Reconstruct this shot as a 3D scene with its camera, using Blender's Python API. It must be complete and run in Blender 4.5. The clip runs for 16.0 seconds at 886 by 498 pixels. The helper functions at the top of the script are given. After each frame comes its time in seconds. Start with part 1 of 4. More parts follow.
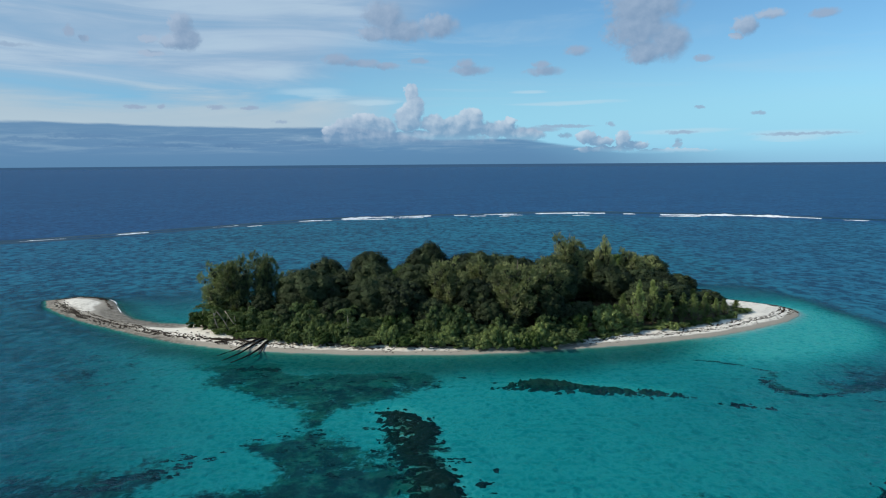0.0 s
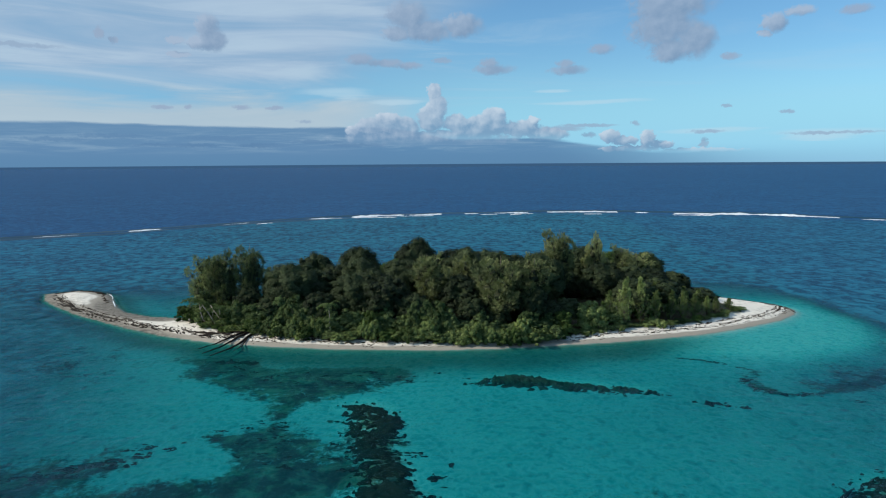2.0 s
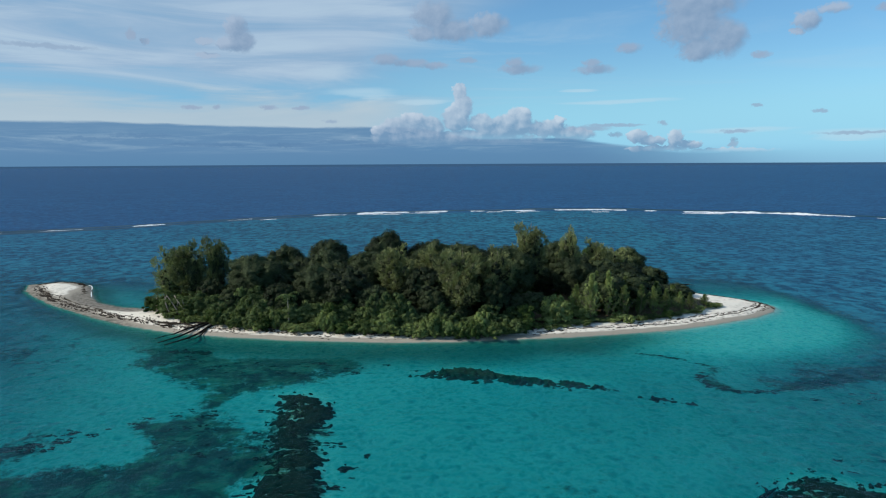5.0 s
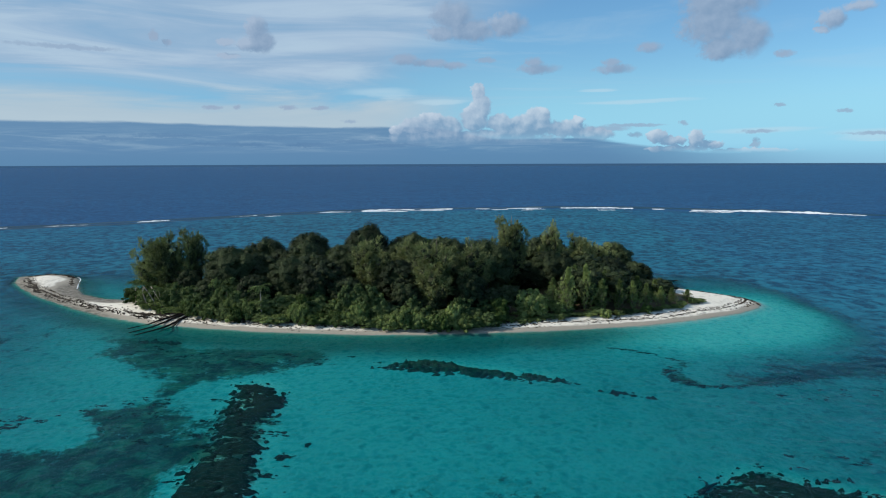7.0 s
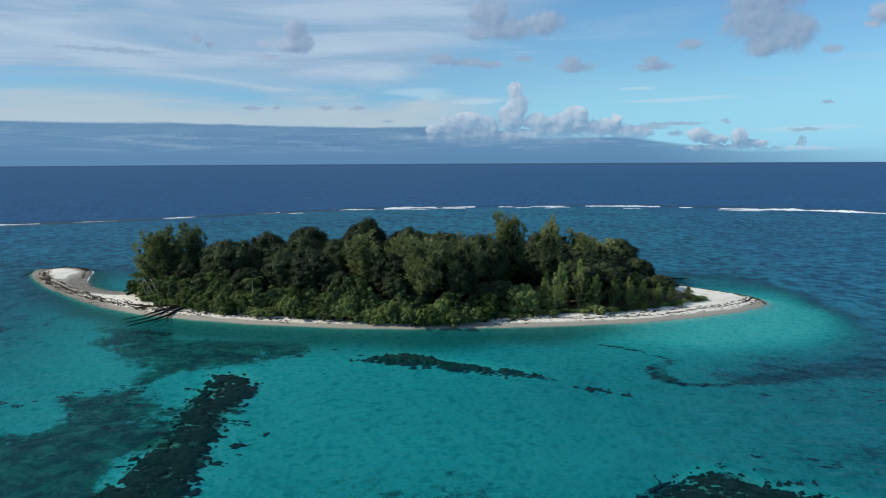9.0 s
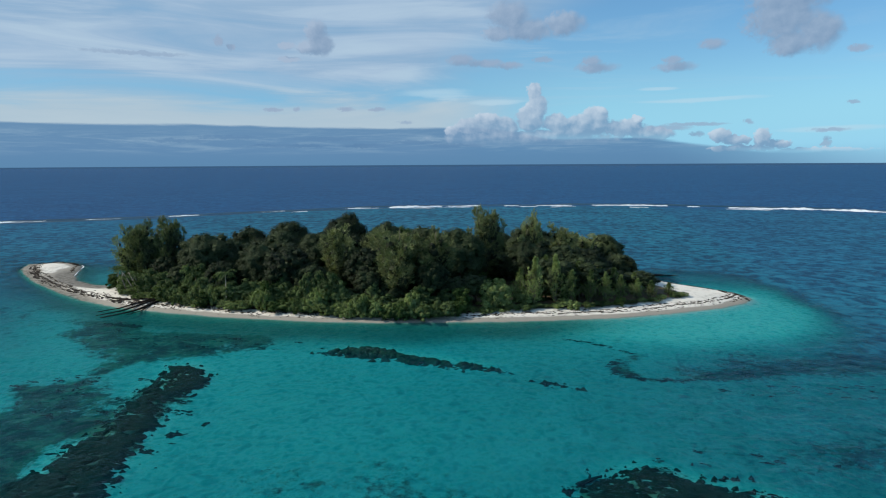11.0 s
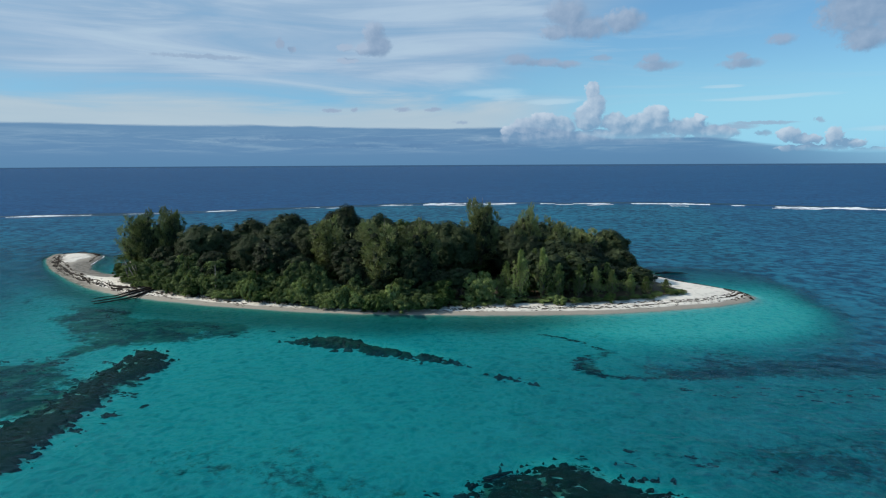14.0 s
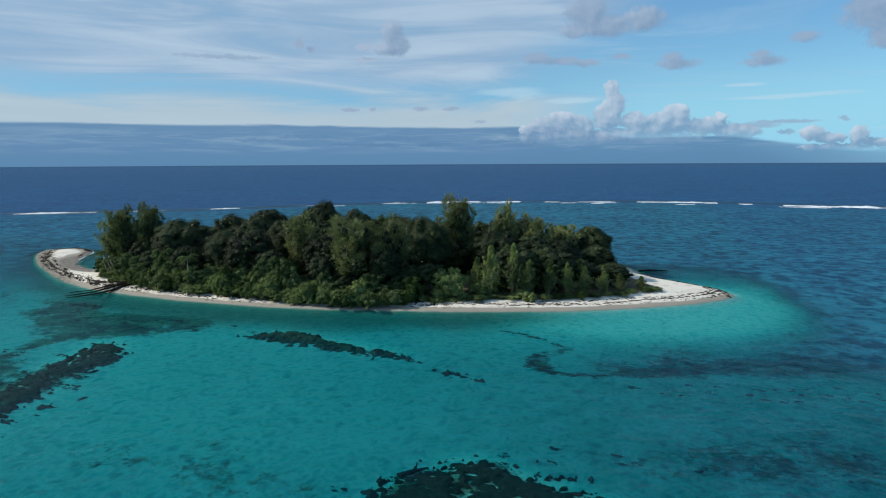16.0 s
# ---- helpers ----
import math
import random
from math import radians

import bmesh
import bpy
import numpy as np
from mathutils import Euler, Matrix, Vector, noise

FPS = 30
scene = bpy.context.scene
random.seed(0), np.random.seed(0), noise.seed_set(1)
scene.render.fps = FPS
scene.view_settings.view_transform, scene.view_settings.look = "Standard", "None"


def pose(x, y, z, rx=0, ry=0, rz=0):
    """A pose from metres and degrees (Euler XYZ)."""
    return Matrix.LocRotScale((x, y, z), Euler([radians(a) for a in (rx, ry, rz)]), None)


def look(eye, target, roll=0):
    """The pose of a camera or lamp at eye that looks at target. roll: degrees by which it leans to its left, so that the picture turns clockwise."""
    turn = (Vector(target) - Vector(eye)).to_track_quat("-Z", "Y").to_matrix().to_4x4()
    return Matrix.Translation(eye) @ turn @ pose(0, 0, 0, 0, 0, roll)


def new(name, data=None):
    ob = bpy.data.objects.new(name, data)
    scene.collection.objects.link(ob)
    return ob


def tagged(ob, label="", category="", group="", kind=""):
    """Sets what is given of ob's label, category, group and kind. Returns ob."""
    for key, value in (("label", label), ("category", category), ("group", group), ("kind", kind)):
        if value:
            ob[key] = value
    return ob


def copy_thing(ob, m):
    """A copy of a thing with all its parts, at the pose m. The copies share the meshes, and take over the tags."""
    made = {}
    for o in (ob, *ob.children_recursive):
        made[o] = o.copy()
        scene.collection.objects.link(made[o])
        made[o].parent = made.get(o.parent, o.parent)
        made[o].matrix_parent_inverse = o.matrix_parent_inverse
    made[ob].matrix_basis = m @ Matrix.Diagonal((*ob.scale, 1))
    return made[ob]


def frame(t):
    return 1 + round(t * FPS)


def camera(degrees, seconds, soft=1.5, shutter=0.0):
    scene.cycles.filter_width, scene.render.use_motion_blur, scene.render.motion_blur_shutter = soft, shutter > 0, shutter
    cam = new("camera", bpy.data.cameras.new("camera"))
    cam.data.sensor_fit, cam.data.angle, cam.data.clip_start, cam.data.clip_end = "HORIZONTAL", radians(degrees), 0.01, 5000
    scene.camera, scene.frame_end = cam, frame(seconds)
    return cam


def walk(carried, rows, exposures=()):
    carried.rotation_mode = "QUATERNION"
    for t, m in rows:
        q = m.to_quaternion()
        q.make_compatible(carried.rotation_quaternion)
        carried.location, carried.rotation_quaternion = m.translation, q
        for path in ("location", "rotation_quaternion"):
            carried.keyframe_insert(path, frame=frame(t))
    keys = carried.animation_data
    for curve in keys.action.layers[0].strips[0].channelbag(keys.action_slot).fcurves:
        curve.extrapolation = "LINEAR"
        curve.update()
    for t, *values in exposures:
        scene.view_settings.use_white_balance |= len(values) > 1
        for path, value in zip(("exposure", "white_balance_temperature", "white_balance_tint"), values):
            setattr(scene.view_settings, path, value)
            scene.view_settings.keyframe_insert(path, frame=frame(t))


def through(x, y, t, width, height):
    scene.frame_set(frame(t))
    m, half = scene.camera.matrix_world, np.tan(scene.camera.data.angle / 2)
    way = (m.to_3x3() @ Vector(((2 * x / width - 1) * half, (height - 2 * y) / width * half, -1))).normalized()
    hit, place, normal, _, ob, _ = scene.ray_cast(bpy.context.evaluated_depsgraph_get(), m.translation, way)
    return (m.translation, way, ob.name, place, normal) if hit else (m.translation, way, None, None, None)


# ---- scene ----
cam = camera(69.0, 16.0, soft=1.1)
PATH = [
    (0, (6.109, -0.459, 37.9), (6.066, 1.523, 37.633), -0.4),
    (0.5, (8.238, -0.426, 37.746), (8.175, 1.555, 37.48), -0.4),
    (1, (10.367, -0.229, 37.509), (10.291, 1.752, 37.242), -0.4),
    (1.5, (12.427, 0.056, 37.196), (12.337, 2.036, 36.929), -0.4),
    (2, (14.476, 0.365, 36.859), (14.364, 2.344, 36.591), -0.4),
    (2.5, (16.568, 0.742, 36.509), (16.435, 2.719, 36.241), -0.3),
    (3, (18.729, 1.191, 36.164), (18.577, 3.167, 35.896), -0.3),
    (3.5, (20.853, 1.696, 35.81), (20.687, 3.671, 35.542), -0.3),
    (4, (23.02, 2.222, 35.433), (22.849, 4.196, 35.165), -0.3),
    (4.5, (25.238, 2.661, 35.1), (25.059, 4.635, 34.832), -0.3),
    (5, (27.516, 3.121, 34.83), (27.329, 5.094, 34.562), -0.3),
    (7.5, (38.65, 5.679, 32.672), (38.377, 7.642, 32.404), -0.2),
    (8, (40.885, 6.187, 32.374), (40.573, 8.144, 32.106), -0.2),
    (8.5, (43.208, 6.73, 32.094), (42.868, 8.683, 31.826), -0.2),
    (9, (45.496, 7.362, 31.819), (45.145, 9.312, 31.55), -0.3),
    (11.5, (56.617, 10.933, 29.762), (56.184, 12.868, 29.497), -0.3),
    (12, (58.793, 11.639, 29.446), (58.33, 13.566, 29.18), -0.3),
    (12.5, (61.03, 12.404, 29.166), (60.537, 14.324, 28.9), -0.3),
    (13, (63.293, 13.319, 28.874), (62.769, 15.23, 28.608), -0.3),
    (13.5, (65.462, 14.302, 28.569), (64.912, 16.206, 28.303), -0.4),
    (14, (67.691, 15.328, 28.282), (67.12, 17.227, 28.017), -0.3),
    (14.5, (69.872, 16.329, 28.027), (69.285, 18.223, 27.762), -0.4),
    (15, (72.05, 17.335, 27.784), (71.451, 19.224, 27.519), -0.3),
    (15.5, (74.234, 18.31, 27.556), (73.622, 20.195, 27.291), -0.3),
    (16, (76.432, 19.264, 27.349), (75.809, 21.146, 27.082), -0.3),
]
walk(cam, [(t, look(eye, target, roll)) for t, eye, target, roll in PATH])

# ---------------------------------------------------------------- light
SUN_AZ, SUN_EL = -101.0, 33.0          # degrees from +y, clockwise; above the horizon


def sock(tree, value, socket):
    if isinstance(value, bpy.types.NodeSocket):
        tree.links.new(value, socket)
    else:
        socket.default_value = value


def m1(tree, op, a, b=0.0, c=0.0, clamp=False):
    n = tree.nodes.new("ShaderNodeMath")
    n.operation, n.use_clamp = op, clamp
    for i, v in enumerate((a, b, c)):
        sock(tree, v, n.inputs[i])
    return n.outputs[0]


def v1(tree, op, a, b=(0, 0, 0)):
    n = tree.nodes.new("ShaderNodeVectorMath")
    n.operation = op
    sock(tree, a, n.inputs[0])
    sock(tree, b, n.inputs[1])
    return n.outputs["Value"] if op in ("DOT_PRODUCT", "LENGTH") else n.outputs[0]


def smooth(tree, x, lo, hi, to_lo=0.0, to_hi=1.0):
    n = tree.nodes.new("ShaderNodeMapRange")
    n.interpolation_type = "SMOOTHSTEP"
    for key, v in zip(("Value", "From Min", "From Max", "To Min", "To Max"), (x, lo, hi, to_lo, to_hi)):
        sock(tree, v, n.inputs[key])
    return n.outputs[0]


def mixc(tree, f, a, b, blend="MIX"):
    n = tree.nodes.new("ShaderNodeMix")
    n.data_type, n.blend_type = "RGBA", blend
    ins = [s for s in n.inputs if s.type == "RGBA"]
    sock(tree, f, n.inputs[0])
    for v, s in ((a, ins[0]), (b, ins[1])):
        sock(tree, (*v, 1.0) if isinstance(v, tuple) and len(v) == 3 else v, s)
    return [s for s in n.outputs if s.type == "RGBA"][0]


def noise_of(tree, vec, scale, detail=4.0, rough=0.55, distort=0.0):
    n = tree.nodes.new("ShaderNodeTexNoise")
    sock(tree, vec, n.inputs["Vector"])
    n.inputs["Scale"].default_value, n.inputs["Detail"].default_value = scale, detail
    n.inputs["Roughness"].default_value, n.inputs["Distortion"].default_value = rough, distort
    return n.outputs[0]


def combine(tree, x, y, z=0.0):
    n = tree.nodes.new("ShaderNodeCombineXYZ")
    for v, s in zip((x, y, z), n.inputs):
        sock(tree, v, s)
    return n.outputs[0]


def blobs(tree, p, rows):
    """The highest of several soft ellipses: 1 in the middle, 0 at the rim."""
    top = None
    for a, e, ra, re in rows:
        d = v1(tree, "DIVIDE", v1(tree, "SUBTRACT", p, (a, e, 0)), (ra, re, 1))
        f = m1(tree, "SUBTRACT", 1.0, v1(tree, "DOT_PRODUCT", d, d))
        top = f if top is None else m1(tree, "MAXIMUM", top, f)
    return top


def make_world():
    world = bpy.data.worlds.new("sky")
    world.use_nodes = True
    t = world.node_tree
    t.nodes.clear()
    sky = t.nodes.new("ShaderNodeTexSky")
    sky.sky_type, sky.sun_disc = "NISHITA", False
    sky.sun_elevation, sky.sun_rotation = radians(SUN_EL), radians(SUN_AZ % 360)
    sky.air_density, sky.dust_density, sky.ozone_density = 1.0, 0.6, 1.5
    coord = t.nodes.new("ShaderNodeTexCoord").outputs["Generated"]
    sep = t.nodes.new("ShaderNodeSeparateXYZ")
    t.links.new(coord, sep.inputs[0])
    x, y, z = sep.outputs
    az = m1(t, "MULTIPLY", m1(t, "ARCTAN2", x, y), 57.2958)
    el = m1(t, "MULTIPLY", m1(t, "ARCSINE", z), 57.2958)
    p = combine(t, az, el)
    base = mixc(t, 1.0, sky.outputs[0], (0.070, 0.109, 0.130), "MULTIPLY")
    base = mixc(t, smooth(t, el, 9.0, 0.5, 0.0, 0.85), base, (0.265, 0.595, 0.83))
    # high thin cloud over one side of the sky, drawn out along the horizon
    slant = m1(t, "MULTIPLY_ADD", az, 0.012, el)
    streak = noise_of(t, combine(t, m1(t, "MULTIPLY", az, 0.045), m1(t, "MULTIPLY", slant, 0.42)), 1.0, 8.0, 0.58, 0.9)
    soft = noise_of(t, combine(t, m1(t, "MULTIPLY", az, 0.09), m1(t, "MULTIPLY", el, 0.25)), 1.0, 5.0, 0.5, 0.5)
    gap = m1(t, "MULTIPLY", smooth(t, m1(t, "MULTIPLY_ADD", streak, 1.2, m1(t, "MULTIPLY", soft, 0.6)), 0.55, 1.15, 0.10, 0.75), smooth(t, az, 4.0, -20.0))
    base = mixc(t, smooth(t, az, 2.0, -20.0, 0.0, 0.62), base, (0.150, 0.375, 0.605))
    base = mixc(t, m1(t, "MULTIPLY", gap, smooth(t, el, 2.5, 4.0)), base, (0.255, 0.43, 0.60))
    veil = m1(t, "MULTIPLY", smooth(t, m1(t, "MULTIPLY_ADD", streak, 3.0, el), 7.4, 9.4), smooth(t, m1(t, "MULTIPLY_ADD", soft, 9.0, m1(t, "MULTIPLY_ADD", streak, 6.0, m1(t, "MULTIPLY_ADD", el, -2.0, az))), -16.0, -25.0))
    base = mixc(t, m1(t, "MULTIPLY", veil, smooth(t, streak, 0.22, 0.62, 0.62, 0.95)), base, mixc(t, smooth(t, m1(t, "MULTIPLY_ADD", soft, 0.5, streak), 0.50, 0.95), (0.235, 0.375, 0.545), (0.365, 0.490, 0.640)))
    thin = m1(t, "MULTIPLY", smooth(t, streak, 0.48, 0.75), smooth(t, az, 40.0, -30.0, 0.1, 0.75))
    base = mixc(t, m1(t, "MULTIPLY", thin, smooth(t, el, 2.5, 6.0)), base, (0.42, 0.56, 0.68))
    cream = m1(t, "MULTIPLY", smooth(t, m1(t, "MULTIPLY_ADD", streak, -4.2, m1(t, "MULTIPLY_ADD", soft, -1.6, el)), 3.3, 1.2), smooth(t, m1(t, "MULTIPLY_ADD", soft, 8.0, az), 0.0, -9.0))
    base = mixc(t, m1(t, "MULTIPLY", cream, 0.92), base, mixc(t, streak, (0.34, 0.465, 0.57), (0.48, 0.575, 0.635)))
    # the grey-blue sheet low over the horizon
    low = noise_of(t, combine(t, m1(t, "MULTIPLY", az, 0.07), m1(t, "MULTIPLY", el, 0.5)), 1.0, 6.0, 0.6, 0.4)
    rim = m1(t, "ADD", m1(t, "MULTIPLY_ADD", low, 0.9, -0.45), m1(t, "ADD", smooth(t, az, -1.0, -9.5, 0.0, 1.1), smooth(t, az, 16.0, 4.0, 0.7, 1.95)))
    sheet_edge = smooth(t, el, m1(t, "ADD", rim, 0.14), m1(t, "SUBTRACT", rim, 0.12))
    wisps = smooth(t, noise_of(t, combine(t, m1(t, "MULTIPLY", az, 0.13), m1(t, "MULTIPLY", el, 1.7)), 1.0, 8.0, 0.66, 0.5), 0.42, 0.72)
    band = m1(t, "MULTIPLY", wisps, m1(t, "MULTIPLY", smooth(t, el, 0.5, 1.4), smooth(t, el, 3.2, 2.2)))
    base = mixc(t, m1(t, "MULTIPLY", sheet_edge, smooth(t, m1(t, "MULTIPLY_ADD", low, 8.0, az), 30.0, 8.0, 0.0, 0.95)), base, mixc(t, m1(t, "MULTIPLY", band, 0.75), mixc(t, smooth(t, el, 0.0, 3.0), (0.098, 0.220, 0.395), (0.108, 0.232, 0.400)), (0.235, 0.37, 0.51)))
    feather = blobs(t, v1(t, "ADD", p, combine(t, m1(t, "MULTIPLY_ADD", soft, 6.0, -3.0), m1(t, "MULTIPLY_ADD", streak, 1.6, -0.8))), [(9.1, 4.9, 5.2, 0.22), (-12.9, 5.9, 3.4, 0.5), (6.0, 5.9, 1.6, 0.2), (-7.0, 5.3, 2.6, 0.25), (27.0, 1.9, 5.0, 0.35), (19.0, 2.3, 4.0, 0.3)])
    base = mixc(t, smooth(t, m1(t, "MULTIPLY_ADD", streak, 1.6, feather), 0.55, 1.9, 0.0, 0.55), base, (0.46, 0.63, 0.74))
    # puffs, lit from the side of the sun
    rag = noise_of(t, p, 0.40, 3.0, 0.5, 0.2)
    fine = noise_of(t, p, 0.75, 7.0, 0.56, 0.1)
    grit = noise_of(t, p, 2.6, 6.0, 0.60, 0.3)
    edge = m1(t, "MULTIPLY_ADD", m1(t, "MULTIPLY_ADD", rag, 0.25, m1(t, "MULTIPLY_ADD", fine, 0.45, m1(t, "MULTIPLY", grit, 0.30))), 1.9, -0.98)
    fine_lit = noise_of(t, v1(t, "ADD", p, (-0.35, 0.35, 0)), 0.75, 7.0, 0.56, 0.1)
    relief = m1(t, "SUBTRACT", fine, fine_lit)
    tear = noise_of(t, v1(t, "ADD", p, (40.0, 9.0, 0)), 1.5, 6.0, 0.62, 0.2)
    torn = v1(t, "ADD", p, combine(t, m1(t, "MULTIPLY_ADD", grit, 1.2, -0.6), m1(t, "MULTIPLY_ADD", tear, 0.5, -0.25)))
    puff_rows = [
        (-22.6, 10.9, 1.1, 1.15), (-22.3, 9.8, 1.45, 1.1), (-23.4, 9.6, 1.0, 0.65), (-25.0, 9.7, 0.9, 0.35), (-24.8, 8.6, 1.15, 0.3), (-6.1, 12.2, 2.2, 1.5), (-4.4, 11.0, 2.9, 1.1), (-1.5, 11.4, 2.2, 1.2),
        (-7.1, 10.8, 1.5, 0.8), (15.7, 12.4, 3.9, 1.9), (15.2, 10.6, 3.3, 2.1), (17.6, 9.5, 2.0, 1.8), (15.8, 8.9, 2.1, 1.3), (23.2, 10.3, 1.15, 0.9), (24.9, 11.0, 1.3, 0.5), (22.6, 9.6, 0.6, 0.35)]
    fleck_rows = [
        (-10.2, 8.7, 1.3, 0.56), (-8.1, 8.4, 2.0, 0.42), (-6.1, 8.2, 1.4, 0.37), (1.2, 7.8, 2.1, 0.51), (0.9, 8.3, 1.0, 0.55), (7.6, 7.6, 1.9, 0.46), (7.3, 8.1, 0.9, 0.46), (-30.4, 9.9, 0.43, 0.53),
        (-29.4, 9.4, 0.4, 0.34), (20.2, 8.1, 0.9, 0.34), (10.3, 9.2, 1.2, 0.5), (28.5, 10.7, 1.2, 0.4), (-26.3, 4.5, 0.86, 0.24), (-24.3, 4.6, 0.44, 0.24), (-20.2, 4.6, 0.83, 0.25), (-17.5, 4.6, 0.85, 0.2)]
    dash_rows = [
        (-15.0, 3.5, 0.8, 0.2), (20.2, 4.3, 0.6, 0.17), (24.5, 3.7, 0.55, 0.21), (18.8, 2.3, 1.5, 0.2), (13.2, 3.1, 0.45, 0.23), (9.4, 2.2, 0.7, 0.28), (18.6, 1.4, 0.41, 0.54), (-3.2, 8.6, 1.0, 0.3),
        (9.3, 3.0, 3.2, 0.17), (7.0, 2.75, 2.4, 0.3), (-36.5, 8.6, 4.5, 0.22), (27.5, 2.0, 4.0, 0.16)]
    shade_rows = [(-22.0, 2.05, 3.5, 0.22), (-30.0, 2.2, 3.0, 0.2), (-14.0, 1.8, 3.0, 0.2), (-25.0, 1.5, 4.0, 0.18), (-34.0, 1.9, 3.0, 0.2), (-18.5, 1.5, 2.5, 0.22), (-10.5, 1.5, 3.0, 0.2)]
    for rows, lo, hi, most, dark, light in (
            (puff_rows, 0.0, 0.75, 0.93, (0.175, 0.280, 0.430), (0.345, 0.445, 0.585)), (fleck_rows, -0.15, 0.95, 0.85, (0.195, 0.295, 0.440), (0.285, 0.375, 0.515)),
            (dash_rows, -0.05, 0.9, 0.75, (0.175, 0.285, 0.435), (0.270, 0.375, 0.520)), (shade_rows, -0.2, 0.9, 0.75, (0.085, 0.190, 0.350), (0.110, 0.225, 0.390))):
        grey, grey_lit = blobs(t, torn, rows), blobs(t, v1(t, "ADD", torn, (-0.6, 0.6, 0)), rows)
        shade = m1(t, "MULTIPLY_ADD", m1(t, "SUBTRACT", grey, grey_lit), 0.42, m1(t, "MULTIPLY_ADD", relief, 1.0, 0.36), clamp=True)
        base = mixc(t, m1(t, "MULTIPLY", smooth(t, m1(t, "ADD", grey, edge), lo, hi), most), base, mixc(t, shade, dark, light))

    def billow(vec):
        n = t.nodes.new("ShaderNodeTexVoronoi")
        n.voronoi_dimensions, n.feature = "2D", "SMOOTH_F1"
        t.links.new(vec, n.inputs["Vector"])
        n.inputs["Scale"].default_value, n.inputs["Detail"].default_value, n.inputs["Roughness"].default_value = 0.62, 2.0, 0.5
        n.inputs["Smoothness"].default_value = 0.5
        return n.outputs["Distance"]

    tower_rows = [
        (-3.9, 6.0, 0.8, 0.95), (-3.7, 4.7, 1.1, 1.3), (-4.3, 3.6, 1.4, 1.3), (-9.4, 3.1, 1.7, 0.85), (-8.0, 3.7, 1.4, 0.7), (-10.8, 2.7, 1.0, 0.55), (-6.8, 2.9, 2.0, 1.2), (-2.1, 3.3, 1.3, 1.0),
        (1.2, 3.9, 1.25, 0.9), (0.6, 3.0, 2.3, 1.3), (-0.7, 2.5, 2.2, 1.0), (4.7, 3.5, 0.6, 0.4), (3.6, 2.8, 2.2, 0.9), (5.9, 2.3, 2.2, 0.65), (-4.5, 2.0, 9.0, 0.9)]
    low_rows = [(11.1, 2.1, 1.0, 0.65), (12.4, 1.7, 1.3, 0.5), (14.2, 1.8, 0.7, 0.9), (15.3, 1.3, 1.2, 0.42), (12.8, 1.0, 3.1, 0.3), (18.5, 0.8, 4.0, 0.25)]
    bend = v1(t, "ADD", p, combine(t, m1(t, "MULTIPLY", rag, 1.2), m1(t, "MULTIPLY", fine, 0.9)))
    heads, heads_lit = billow(bend), billow(v1(t, "ADD", bend, (-0.30, 0.34, 0)))
    crumb = v1(t, "ADD", p, combine(t, m1(t, "MULTIPLY_ADD", grit, 0.8, -0.4), m1(t, "MULTIPLY_ADD", tear, 0.7, -0.35)))
    for rows, foot, shelf in ((tower_rows, 0.9, 2.6), (low_rows, 0.5, 1.2)):
        white, white_lit = blobs(t, crumb, rows), blobs(t, v1(t, "ADD", crumb, (-0.45, 0.45, 0)), rows)
        w = m1(t, "ADD", white, m1(t, "MULTIPLY_ADD", heads, -0.35, m1(t, "MULTIPLY_ADD", fine, 0.8, -0.28)))
        bank = m1(t, "MULTIPLY", smooth(t, w, -0.05, 0.36), smooth(t, el, foot, shelf))
        shade = m1(t, "MULTIPLY_ADD", m1(t, "SUBTRACT", white, white_lit), 0.36, m1(t, "MULTIPLY_ADD", m1(t, "SUBTRACT", heads_lit, heads), 0.42, m1(t, "MULTIPLY_ADD", relief, 1.0, smooth(t, el, foot, shelf + 2.2, 0.0, 0.42))), clamp=True)
        base = mixc(t, m1(t, "MULTIPLY", bank, 0.88), base, mixc(t, shade, (0.170, 0.295, 0.460), (0.515, 0.600, 0.705)))
    # haze
    haze = smooth(t, el, 1.5, -0.3)
    base = mixc(t, m1(t, "MULTIPLY", haze, smooth(t, az, 30.0, 4.0, 0.55, 0.8)), base, mixc(t, smooth(t, az, 6.0, 34.0), (0.10, 0.225, 0.385), (0.24, 0.46, 0.64)))
    # the far sea past the edge of the sheet of water
    base = mixc(t, smooth(t, el, -0.16, -0.22), base, (0.040, 0.098, 0.19))
    out = t.nodes.new("ShaderNodeOutputWorld")
    back = t.nodes.new("ShaderNodeBackground")
    t.links.new(base, back.inputs[0])
    t.links.new(back.outputs[0], out.inputs[0])
    scene.world = world


make_world()
sun = new("sun", bpy.data.lights.new("sun", "SUN"))
sun.data.energy, sun.data.angle, sun.data.color = 4.5, radians(0.6), (1.0, 0.93, 0.82)
sun.matrix_world = look((0, 0, 100), (-math.sin(radians(SUN_AZ)) * math.cos(radians(SUN_EL)), -math.cos(radians(SUN_AZ)) * math.cos(radians(SUN_EL)), 100 - math.sin(radians(SUN_EL))))
scene.view_settings.exposure = 0.12


# ---------------------------------------------------------------- materials
def material(name):
    mat = bpy.data.materials.new(name)
    mat.use_nodes = True
    t = mat.node_tree
    bsdf = next(n for n in t.nodes if n.type == "BSDF_PRINCIPLED")
    return mat, t, bsdf


def place(t):
    return t.nodes.new("ShaderNodeNewGeometry").outputs["Position"]


def attr(t, name):
    n = t.nodes.new("ShaderNodeAttribute")
    n.attribute_name = name
    return n.outputs["Fac"]


